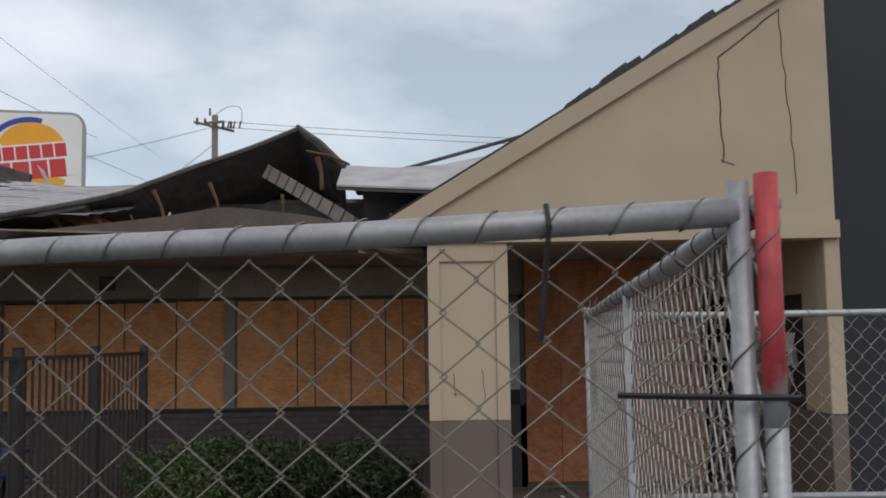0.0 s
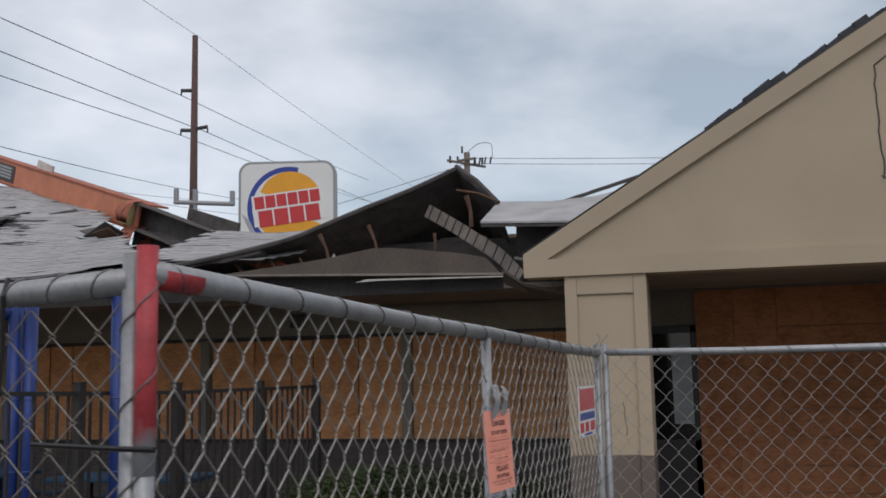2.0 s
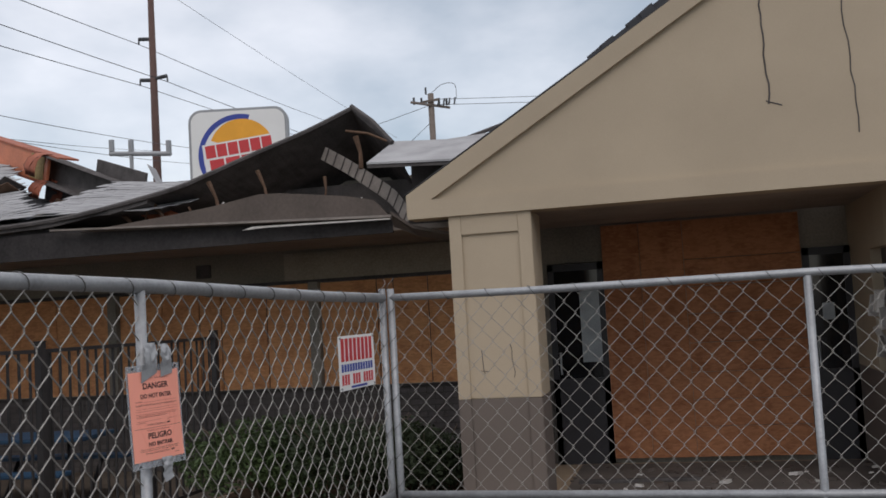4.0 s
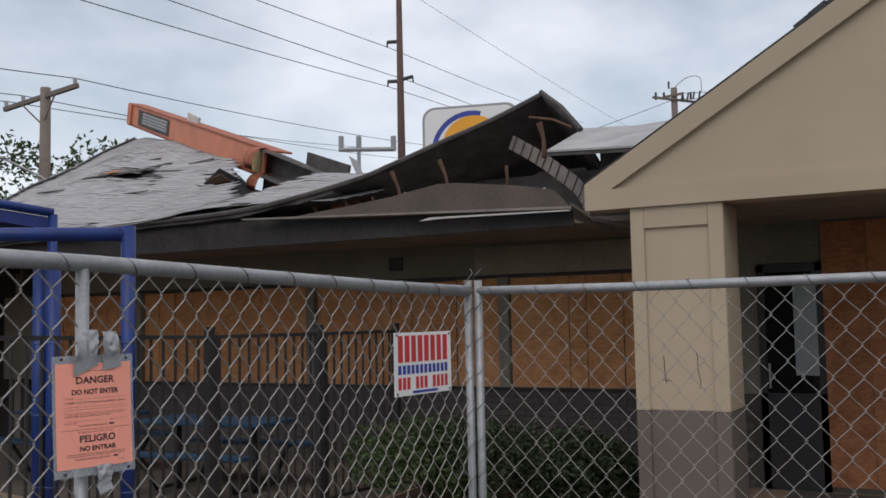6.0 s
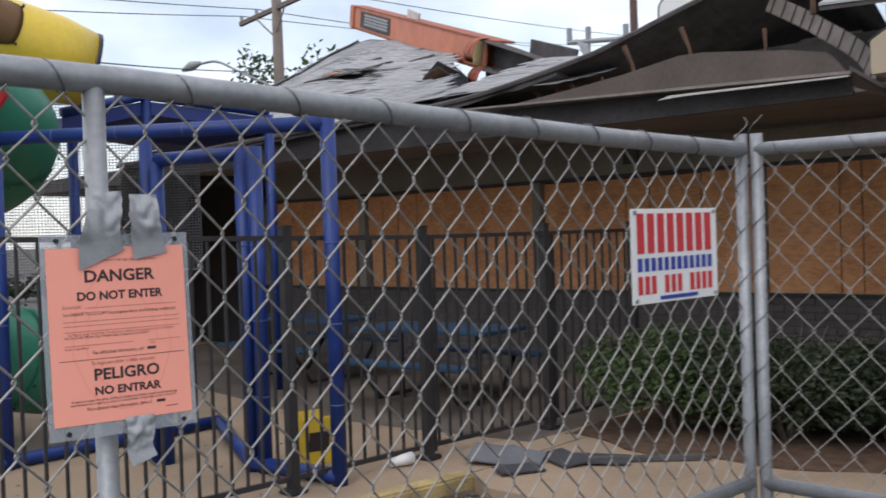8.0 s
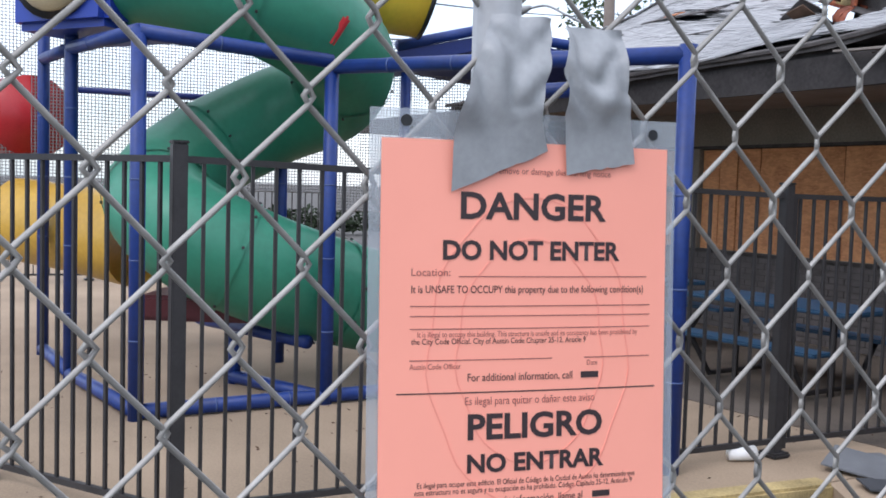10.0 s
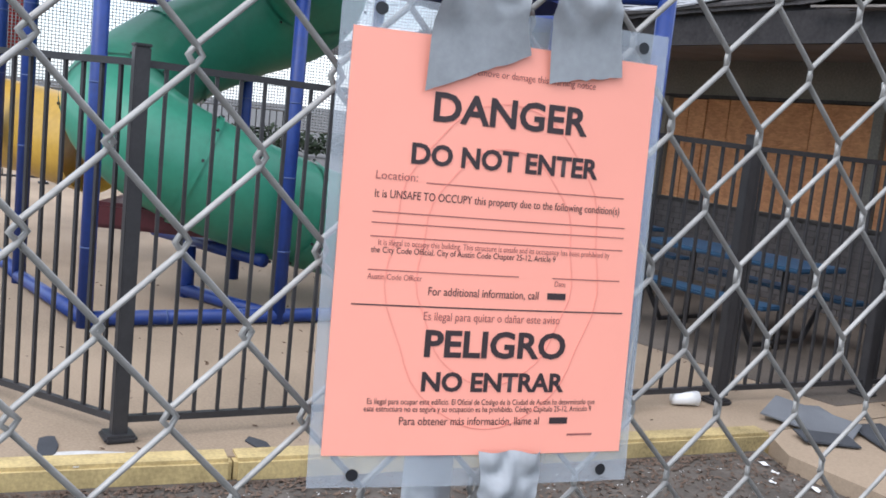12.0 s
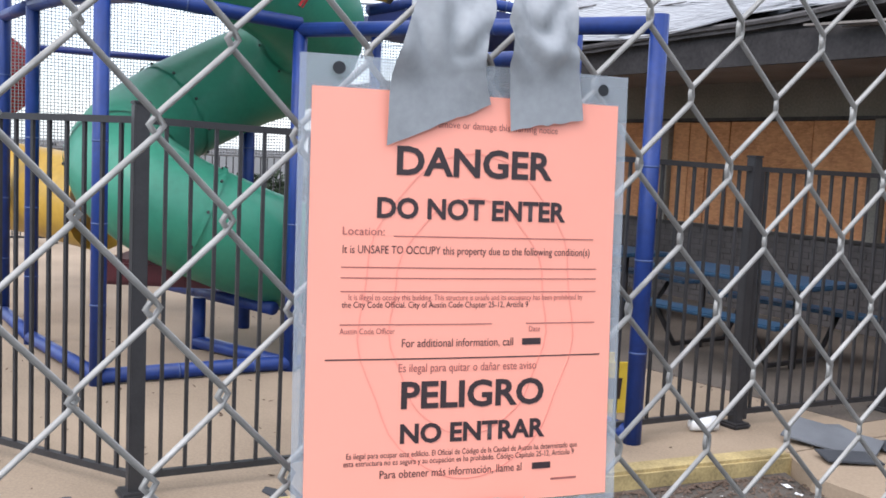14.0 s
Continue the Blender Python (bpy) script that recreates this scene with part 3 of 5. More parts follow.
def roof_z(x, y, torn=True):
    """Height of the sagging shingle slope behind the eave."""
    z = 2.92 + (y - 9.42) * (0.335 + 0.075 * min(1.0, max(0.0, (-7.5 - x) / 3.5)))
    z -= max(0.0, y - crest(x)) * (0.9 if x < -9.0 else 0.42)
    if torn:
        z -= min(0.45, tear(x, y) * 1.6)
    z += 0.035 * math.sin(x * 1.7 + y) + 0.05 * noise.noise((x * 0.9, y * 0.9, 3.0))
    z -= max(0.0, hip(y) + 0.15 - x) * 0.8
    return z


rows = []
for j in range(24):
    v = j / 23
    row = []
    for x in np.linspace(-15.2, -3.6, 60):
        f0 = min(edge, key=lambda p: abs(p.x - x))
        y = f0.y + v * (17.4 - f0.y)
        z = roof_z(x, y) if v > 0 or x < -11.2 else f0.z
        row.append((x, y, z - 0.03))
    rows.append(row)
part("roof_deck", sheet(bmesh.new(), rows, 0.06), CHAR, roof)
part("roof_felt", sheet(bmesh.new(), [[(x, y + 0.03, z + 0.018) for x, y, z in row] for row in rows], 0.01), SHINGLE_DARK, roof)
# raised torn part of the roof
rows = []
right = [p for p in edge if p.x > -4.7]
for v in (0.0, 0.5, 1.0):
    rows.append([(p.x - 0.1 * v, p.y + 1.9 * v, p.z + (2.85 - p.z) * v * 0.8 + 0.05 * math.sin(v * 3.14)) for p in right])
part("torn_deck", sheet(bmesh.new(), rows, 0.05), CHAR, roof)
rows = []
peak = Vector((-1.60, 10.65, 4.09))
for v in (0.0, 1.0):
    rows.append([tuple(peak + Vector((-0.1 * v + 0.55 * u, 1.9 * v - 0.35 * u, -0.98 * v - 0.5 * u * (1 - 0.6 * v)))) for u in (0, 0.35, 0.7, 1.0)])
part("torn_deck", sheet(bmesh.new(), rows, 0.05), CHAR, roof)
part("drip_edge", rod([p + Vector((0, -0.01, -0.03)) for p in edge], 0.028, 6), CHAR, roof)
part("drip_edge", rod([peak, peak + Vector((0.28, -0.17, -0.22)), peak + Vector((0.56, -0.36, -0.52))], 0.03, 6), CHAR, roof)

# grey shingle piece between the peak and the porch
rows = [[(-1.05, 9.42, 3.235), (-0.6, 9.44, 3.215), (-0.1, 9.5, 3.20), (0.5, 9.8, 3.34)], [(-1.08, 10.5, 3.62), (-0.5, 10.5, 3.585), (0.0, 10.5, 3.61), (0.6, 10.6, 3.74)], [(-1.0, 11.6, 3.5), (-0.4, 11.6, 3.5), (0.3, 11.6, 3.6), (1.2, 11.6, 3.9)]]
part("sagging_deck", sheet(bmesh.new(), rows, 0.02), SHINGLE, roof)
part("deck_board", sheet(bmesh.new(), [[(x, y + 0.01, z - 0.025) for x, y, z in row] for row in rows], 0.03), CHAR, roof)
part("attic_wall", bx(-0.85, 0.9, 10.3, 10.35, 2.66, 3.47), CHAR, roof)
part("attic_wall", bx(-4.4, -0.85, 11.2, 11.25, 2.66, 3.30), CHAR, roof)
part("loose_batten", rod([(-0.48, 11.0, 3.64), (1.05, 11.0, 4.05)], 0.022, 6), CHAR, roof)

# scorched fascia, gutter strip and soffit under the eave
part("gutter_strip", prism(bmesh.new(), [(-4.6, 2.828), (-0.82, 2.676), (-0.82, 2.700), (-4.6, 2.846)], 9.38, 9.45), GUTTER, roof)
part("loose_strip", prism(bmesh.new(), [(-2.37, 2.664), (-2.1, 2.672), (-0.82, 2.652), (-0.82, 2.664), (-1.9, 2.686), (-2.25, 2.692)], 9.34, 9.365), PALE, roof, "pale splintered strip hanging under the gutter")
poly = [(-4.3, 2.80), (-0.85, 2.68), (-0.95, 2.80), (-1.02, 2.872), (-1.3, 2.93), (-1.68, 2.98), (-2.0, 3.02), (-2.225, 3.027), (-2.75, 2.945), (-3.275, 2.89)]
part("fallen_panel", prism(bmesh.new(), poly, 9.46, 9.5), FASCIA_BROWN, roof)
part("soffit", sheet(bmesh.new(), [[(-11.2, 9.535, 2.70), (-5.5, 9.535, 2.68), (-0.2, 9.535, 2.60)], [(-11.2, WY, 2.72), (-5.5, WY, 2.68), (-0.2, WY, 2.62)]], 0.05), CEIL, roof)
front = [p for p in edge if p.x < -3.5]
lip = lambda p: p.z - 0.05 if p.x < -5.0 else min(p.z - 0.05, 2.93 - (p.x + 5.0) * 0.15)
part("fascia_board", sheet(bmesh.new(), [[(p.x, min(p.y, 9.5) + 0.07, lip(p)) for p in front], [(p.x, min(p.y, 9.5) + 0.10, 2.58) for p in front]], 0.03), SOOTED, roof)
part("eave_beam", prism(bmesh.new(), [(-11.2, 2.56), (-0.85, 2.54), (-0.85, 2.68), (-4.5, 2.83), (-11.2, 2.80)], 9.515, 9.555), SOOTED, roof)
# hanging curved flashing
fl = smooth_path([(-1.95, 10.62, 3.60), (-1.66, 10.57, 3.42), (-1.375, 10.40, 3.23), (-0.99, 10.05, 2.96), (-0.66, 9.45, 2.66)], 6)
bm = bmesh.new()
sheet(bm, [[tuple(p + Vector((0.03, 0, 0.06))) for p in fl], [tuple(p + Vector((-0.04, 0.03, -0.06))) for p in fl]], 0.015)
part("hanging_flashing", bm, GUTTER, roof, "ribbed brown flashing hanging from the torn roof")
rib = bmesh.new()
for p in fl[1::2]:
    tube(rib, [p + Vector((0.03, -0.012, 0.062)), p + Vector((-0.04, 0.018, -0.07))], 0.006, 5)
part("flashing_rib", rib, CHAR, roof)
part("corner_fascia", sheet(bmesh.new(), [[(-0.83, 9.4, 2.74), (-0.6, 9.36, 2.58), (-0.12, 9.4, 2.46)], [(-0.83, 9.5, 2.62), (-0.6, 9.5, 2.52), (-0.12, 9.5, 2.40)]], 0.03), FASCIA_BROWN, roof)
# broken battens and pale shards inside the torn gap
gap = random.Random(31)
for k in range(9):
    x = gap.uniform(-3.7, -1.15)
    y, z0 = gap.uniform(9.7, 10.1), 2.92 + gap.uniform(0.0, 0.08)
    part("shard", bx(-0.045, 0.045, -0.004, 0.004, -0.011, 0.011, pose(x, y, z0, gap.uniform(-30, 30), gap.uniform(-70, 70), gap.uniform(-40, 40))), PALE if k % 2 else BURNT, roof)
# broken stubs standing in the gap, and a loose lath under the peak
for (xa, za), (xb, zb), w in (((-2.27, 2.95), (-2.39, 3.33), 0.026), ((-1.66, 2.90), (-1.645, 3.20), 0.020), ((-2.83, 2.90), (-2.96, 3.26), 0.028), ((-1.235, 3.24), (-1.285, 3.58), 0.034), ((-3.45, 2.84), (-3.62, 3.06), 0.034), ((-3.85, 2.80), (-3.98, 2.99), 0.034)):
    part("rafter_stub", rod([(xa, 9.8, za), ((xa + xb) / 2 + 0.02, 9.81, (za + zb) / 2), (xb, 9.82, zb)], w, 6, True, [w * 0.8, w * 0.6, w]), BURNT, roof)
part("loose_lath", rod([(-1.40, 9.85, 3.655), (-1.15, 9.82, 3.60), (-0.95, 9.8, 3.50)], 0.014, 5), BURNT, roof)
for x, y, z, a in ((-2.05, 10.0, 3.02, 20), (-1.95, 10.05, 3.0, -40), (-1.55, 10.0, 2.98, 10), (-3.3, 10.1, 2.92, 30), (-0.75, 10.0, 2.9, 15), (-0.62, 10.1, 2.84, -20), (-0.5, 10.0, 2.95, 50)):
    part("scrap", bx(-0.07, 0.07, -0.03, 0.03, -0.012, 0.012, pose(x, y, z, a, a * 0.7, a)), PALE, roof)
part("orange_scrap", bx(-0.22, 0.22, -0.01, 0.01, -0.09, 0.09, pose(-3.75, 10.2, 3.0, 0, 25, 15)), ORANGE, roof)

# orange metal parapet thrown over the roof
A, B = Vector((-13.62, 16.35, 6.35)), Vector((-7.5, 13.38, 4.27))
dv = (B - A).normalized()
side = dv.cross(Vector((0, 0, 1))).normalized()
upv = side.cross(dv)
pm = Matrix(((dv.x, -side.x, upv.x, A.x), (dv.y, -side.y, upv.y, A.y), (dv.z, -side.z, upv.z, A.z), (0, 0, 0, 1)))
L = (B - A).length
par = thing("parapet_panel", "faded orange metal parapet lying broken across the roof", "metal panel")
part("face", bx(0.0, L, -0.02, 0.02, -0.21, 0.21, pm, 0.01), ORANGE, par)
part("end_cap", bx(-0.03, 0.22, -0.06, 0.3, -0.22, 0.22, pm, 0.01), ORANGE, par)
part("top_lip", bx(-0.03, L + 0.3, -0.04, 0.3, 0.21, 0.24, pm), RUST, par)
part("bottom_lip", bx(-0.03, L, -0.03, 0.25, -0.24, -0.21, pm), RUST, par)
part("torn_hole", bx(0.65, 2.6, -0.03, -0.021, -0.17, 0.16, pm, 0.004), CHAR, par, "dark torn hole in the panel")
slat = bmesh.new()
for k in range(4):
    box(slat, 1.0, 2.5, -0.055, -0.022, -0.10 + k * 0.06, -0.06 + k * 0.06, pm, 0.006)
part("torn_opening", slat, SIGNGREY, par, "torn hole showing grey slats")


def shell(name, x0, x1, y, z, r0, r1, a0, a1, material, label=""):
    """A torn half pipe along the panel, open towards the lot."""
    bm = bmesh.new()
    rows = []
    for k in range(9):
        t = k / 8
        r, x = r0 + (r1 - r0) * t, x0 + (x1 - x0) * t
        rows.append([pm @ Vector((x + 0.05 * math.sin(5 * q + 9 * t), y + r * math.cos(radians(a0 + (a1 - a0) * q / 9)), z + r * math.sin(radians(a0 + (a1 - a0) * q / 9)))) for q in range(10)])
    sheet(bm, rows, 0.015)
    part(name, bm, material, par, label, smooth=True)


part("charred_backing", bx(L - 0.35, L + 2.9, 0.16, 0.20, -0.75, 0.14, pm, 0.01), CHAR, par)
shell("torn_shell", L - 0.15, L + 2.6, 0.02, 0.0, 0.24, 0.14, 120, -95, CHAR, "charred half pipe torn open")
shell("torn_shell", L + 0.05, L + 2.0, 0.0, -0.34, 0.18, 0.10, 130, -100, CHAR, "charred half pipe torn open")
shell("rust_lip", L - 0.24, L + 0.04, -0.02, 0.0, 0.25, 0.25, 205, -60, RUST, "burnt rusty lip curling at the break")
shell("rust_lip", L - 0.10, L + 0.16, -0.03, -0.36, 0.20, 0.19, 200, -80, RUST, "burnt rusty lip curling at the break")
part("brown_flap", bx(L + 0.6, L + 3.4, -0.16, -0.12, -0.12, 0.06, pm @ pose(0, 0, 0.0, 0, 3, 0), 0.01), BURNT, par)
part("orange_tail", bx(L + 2.3, L + 4.3, 0.0, 0.05, -0.08, 0.20, pm, 0.01), ORANGE, par)
part("black_board", bx(L + 1.0, L + 2.3, 0.2, 0.24, 0.12, 0.34, pm), CHAR, par)
part("scorch_patch", bx(L - 0.55, L - 0.12, -0.026, -0.021, -0.19, 0.19, pm), KERBYEL, par, "yellowed scorched patch")
part("white_scrap", bx(3.15, 3.75, 0.1, 0.14, 0.22, 0.62, pm @ pose(0, 0, 0, 0, 4, 0)), PALE, par)

# shingle courses on the sagging slope
shing = bmesh.new()
bm = bmesh.new()
box(bm, -0.155, 0.155, 0, 0.21, -0.004, 0.004)
tab_mesh = finish("shingle", bm, SHINGLE)
random.seed(31)
made = 0
TAB = [Vector(c) for c in itertools.product((-0.155, 0.155), (0, 0.21), (-0.004, 0.004))]
for j in range(72):
    y = 9.40 + j * 0.105
    x = hip(y) + (0.15 if j % 2 else 0) - 0.2
    while x < -3.7:
        x += 0.312
        if y > crest(x) + 0.05 or tear(x, y) > 0.02:
            continue
        e0 = min(edge, key=lambda p: abs(p.x - x))
        if y < e0.y - 0.06:
            continue
        if abs(x + 9.8) < 0.40 and 12.35 < y < 12.75 and random.random() < 0.85:
            continue
        z0, z1 = roof_z(x, y, False), roof_z(x, y + 0.2, False)
        rough = 0.22 * random.random() if abs(x + 9.7) < 0.9 and 12.1 < y < 13.0 else 0
        lift = random.random() ** 18 * 0.25 + rough
        m = Matrix.Translation((x, y, z0 + 0.022)) @ Matrix.Rotation(random.gauss(0, 0.010), 4, "Z") @ Matrix.Rotation(math.atan2(z1 - z0, 0.2) - 0.035 - lift, 4, "X")
        m = m @ Matrix.Rotation(math.atan2(roof_z(x - 0.1, y, False) - roof_z(x + 0.1, y, False), 0.2), 4, "Y")
        if made < 290 and x > -8.6 and j % 2 == 0:
            ob = new("shingle", tab_mesh)
            ob.matrix_basis = m
            ob.parent = roof
            made += 1
        else:
            v = [shing.verts.new(m @ c) for c in TAB]
            for q in ((1, 5, 7, 3), (0, 2, 6, 4), (0, 4, 5, 1), (2, 3, 7, 6), (0, 1, 3, 2), (4, 6, 7, 5)):
                shing.faces.new([v[n] for n in q])
tagged(part("shingles", shing, SHINGLE, roof), kind="stuff")


def on_slope(x, y, rz=0.0, up=0.03):
    """A pose lying on the sagging slope."""
    z0, z1 = roof_z(x, y), roof_z(x, y + 0.2)
    return Matrix.Translation((x, y, z0 + up)) @ Matrix.Rotation(math.atan2(z1 - z0, 0.2), 4, "X") @ Matrix.Rotation(rz, 4, "Z")


for x, y, w, h, rz in ((-9.95, 12.67, 0.5, 0.13, 0.1), (-9.74, 12.98, 0.32, 0.12, -0.3), (-10.25, 12.43, 0.25, 0.07, 0.2), (-9.17, 13.73, 0.22, 0.05, 0.6), (-7.16, 11.95, 0.30, 0.16, -0.5), (-7.64, 12.34, 0.22, 0.12, -0.7), (-8.31, 11.39, 0.25, 0.03, 0.05), (-10.43, 11.67, 0.3, 0.03, 0.0)):
    part("roof_hole", bx(-w, w, -h, h, 0, 0.012, on_slope(x, y, rz, 0.035)), CHAR, roof)
part("bare_sheathing", bx(-0.14, 0.14, -0.09, 0.09, 0, 0.012, on_slope(-10.11, 12.63, 0.1, 0.052)), OSB_SHADED, roof)
part("bare_sheathing", bx(-0.16, 0.16, -0.12, 0.12, 0, 0.012, on_slope(-6.95, 11.71, -0.3, 0.052)), BURNT, roof)
for x, y, rz, a in ((-9.79, 13.22, 0.4, -35), (-9.76, 13.42, 0.3, -28), (-10.2, 13.62, 0.5, -30), (-9.83, 12.92, 0.2, -50), (-8.09, 12.63, -0.4, -20), (-7.51, 11.86, -0.6, -30)):
    part("lifted_shingle", bx(-0.13, 0.13, 0, 0.17, 0, 0.008, on_slope(x, y, rz, 0.04) @ Matrix.Rotation(radians(a * 0.4), 4, "X")), SHINGLE, roof)


# ---- rental fence ----
def fence_panel(p0, p1, top0, top1, bottom, mids, seed, label, rail_r=0.0205, mid_z=0.955, wrap=0.19, w=0.0893, h=0.100, gauge=0.0020, wire=WIRE, first=0.0025, drop=0.006):
    """A chain-link panel between two posts: pipes, mesh and tie wire."""
    a, b = Vector((*p0, 0)), Vector((*p1, 0))
    d = (b - a).normalized()
    nrm = Vector((-d.y, d.x, 0))
    L = (b - a).length
    f = thing("chain_link_fence", label, "fence", "rental fence panels")
    at = lambda s, z, o=0.0: a + d * s + nrm * o + Vector((0, 0, z))
    top = lambda s: top0 + (top1 - top0) * s / L
    for s in (0.0, L):
        part("end_post", rod([at(s, GROUND), at(s, 1.0), at(s, top(s) + 0.042)], 0.0155, 14), GALV, f, smooth=True)
    for s in mids:
        part("middle_post", rod([at(s, GROUND), at(s, top(s) - 0.01)], 0.0155, 14), GALV, f, smooth=True)
    part("top_rail", rod([at(L * k / 6, top(L * k / 6) + 0.003 * math.sin(k * 2.1 + seed)) for k in range(7)], rail_r, 12), GALV, f, smooth=True)
    part("middle_rail", rod([at(0, mid_z), at(L, mid_z)], 0.018, 10), GALV, f, smooth=True)
    part("bottom_rail", rod([at(0, bottom), at(L, bottom)], 0.018, 10), GALV, f, smooth=True)
    for s in (0.0, L):
        part("foot", bx(-0.25, 0.25, -0.06, 0.06, GROUND, GROUND + 0.03, Matrix.Translation(at(s, 0)) @ Matrix.Rotation(math.atan2(nrm.y, nrm.x), 4, "Z"), 0.006), GALV, f)
    # mesh: zigzag pickets hooked into one another
    rnd = random.Random(seed)
    bm = bmesh.new()
    n = int((L - first) / (w / 2))
    rows = int((min(top0, top1) - bottom) / (h / 2))
    half = w / 2
    for i in range(n):
        pts = []
        ph = rnd.uniform(-0.004, 0.004)
        for k in range(rows + 1):
            inner = (k + i) % 2 == 0
            s = first + i * half + (0.0 if inner else half)
            z = top(s) - drop - k * h / 2
            hook = 0.0035 if inner else -0.0035
            sway = 0.006 * noise.noise((s * 1.3, z * 1.3, seed))
            over = 0.004
            s2 = s - over if inner else s + over
            if 0 < k < rows:
                pts.append(at(s2 + (half * 0.12 if inner else -half * 0.12) + ph * 0.4, z + h * 0.055, hook * 0.4 + sway))
                pts.append(at(s2 + ph * 0.4, z, -hook + sway))
                pts.append(at(s2 + (half * 0.12 if inner else -half * 0.12) + ph * 0.4, z - h * 0.055, hook * 0.4 + sway))
            else:
                pts.append(at(s2, z, hook + sway))
        tube(bm, pts, gauge, 5, False)
    tagged(part("wire_mesh", bm, wire, f, smooth=True), kind="stuff")
    # tie wire wound along the rail and the posts
    bm = bmesh.new()
    s = 0.06
    while s < L - 0.05:
        lean = 0.035
        tube(bm, [at(s + lean * (q / 6 - 0.5), top(s) + (rail_r + 0.0015) * math.cos(q * math.pi / 6), (rail_r + 0.0015) * math.sin(q * math.pi / 6) * sgn) for sgn in (1,) for q in range(7)], 0.0016, 5)
        tube(bm, [at(s + lean * (q / 6 - 0.5), top(s) + (rail_r + 0.0015) * math.cos(q * math.pi / 6), -(rail_r + 0.0015) * math.sin(q * math.pi / 6)) for q in range(7)], 0.0016, 5)
        s += wrap
    tagged(part("tie_wire", bm, TIEWIRE, f, smooth=True), kind="stuff")
    for s in (0.0, L):
        bm = bmesh.new()
        z = 0.3
        while z < top(s) + 0.01:
            tube(bm, [at(s + 0.017 * math.cos(q * math.pi / 4), z + q * 0.012, 0.017 * math.sin(q * math.pi / 4)) for q in range(9)], 0.0016, 5)
            z += 0.125
        tagged(part("post_tie", bm, TIEWIRE, f, smooth=True), kind="stuff")
    return f, at


NP, CP = (0.290, 1.245), (0.592, 4.560)
fa, at_a = fence_panel(NP, CP, 1.893, 1.809, -0.02, (1.635,), 1, "galvanised chain-link panel holding the warning notices", w=0.078, h=0.0975, first=0.032, drop=0.018)
part("red_paint", rod([at_a(0, 1.60), at_a(0, 1.75), at_a(0, 1.936)], 0.0163, 14), SPRAYED, fa, "post top sprayed red", smooth=True)
part("red_paint", rod([at_a(0.022, 1.893), at_a(0.12, 1.890)], 0.0213, 12), REDPAINT, fa, smooth=True)
fb, at_b = fence_panel((0.628, 4.572), (4.15, 4.42), 1.808, 1.802, -0.02, (1.72,), 2, "galvanised chain-link panel before the entrance", rail_r=0.0165, gauge=0.0013)
ff, at_f = fence_panel((0.256, 1.260), (-2.78, 1.864), 1.886, 1.82, -0.02, (1.5,), 3, "galvanised chain-link panel with a sagging mesh", w=0.0965, h=0.090, gauge=0.0015, wire=WIRE_OLD, wrap=0.095, first=0.021, drop=0.0295)
bm = bmesh.new()
tube(bm, [(0.317, 1.228, 1.638), (0.256, 1.232, 1.639), (0.17, 1.245, 1.641), (0.085, 1.262, 1.643)], 0.0045, 6)
whole("cable_tie", bm, BLACKPL, "black plastic tie binding two fence posts", "cable tie")
p = at_f(0.268, 0)
bm = rod([p + Vector((0.008, -0.012, 1.905)), p + Vector((0.010, -0.026, 1.875)), p + Vector((0.004, -0.016, 1.80)), p + Vector((-0.004, -0.012, 1.715))], 0.004, 6)
whole("cable_tie", bm, BLACKPL, "black plastic tie hanging on the top rail", "cable tie")

# ---- warning notice on the fence ----
PA = Vector((0.4396, 2.794, 1.6199))
PW, PH, PS, PV = 0.216, 0.279, 0.870, 0.850
pyaw, ppitch = 0.2164, 0.0429
pu = Vector((math.sin(pyaw), math.cos(pyaw), 0))
pn = Vector((math.cos(pyaw), -math.sin(pyaw), 0))
pv = Vector((0, 0, -1)) * math.cos(ppitch) + pn * math.sin(ppitch)
po = pu.cross(pv) * -1


def on_paper(u, v, o=0.0):
    """A place on the notice: to the right, down, and out of the sheet."""
    curl = 0.004 * (v / PH) ** 2 + 0.003 * math.sin(u / PW * 3.1)
    return PA + pu * (u * PS) + pv * (v * PV) + po * (o + curl)


def paper_sheet(u0, u1, v0, v1, o, nx=10, ny=12, thick=0.0006):
    bm = bmesh.new()
    g = [[[bm.verts.new(on_paper(u0 + (u1 - u0) * i / nx, v0 + (v1 - v0) * j / ny, o - k * thick)) for i in range(nx + 1)] for j in range(ny + 1)] for k in (0, 1)]
    for k in (0, 1):
        for j in range(ny):
            for i in range(nx):
                q = (g[k][j][i], g[k][j + 1][i], g[k][j + 1][i + 1], g[k][j][i + 1])
                bm.faces.new(q if k == 0 else q[::-1])
    bmesh.ops.recalc_face_normals(bm, faces=bm.faces)
    return bm


notice = thing("warning_notice", "salmon danger notice in a clear pouch taped to the fence", "sign")
part("sheet", paper_sheet(0, PW, 0, PH, 0.004), PAPER, notice, smooth=True)
pouch = part("pouch", paper_sheet(-0.008, PW + 0.008, -0.021, PH + 0.022, 0.0030, thick=0.0008), POUCH, notice, "clear plastic pouch with punched corners", smooth=True)
pouch.visible_shadow = False
for u, v in ((0.016, -0.012), (PW - 0.014, -0.010), (0.02, PH + 0.012), (PW - 0.016, PH + 0.012)):
    c = [on_paper(u + 0.0042 * math.cos(k * math.pi / 6), v + 0.0042 * math.sin(k * math.pi / 6), 0.0068) for k in range(12)]
    bm = bmesh.new()
    bm.faces.new([bm.verts.new(q) for q in c])
    part("punch_hole", bm, BLACKPL, pouch)


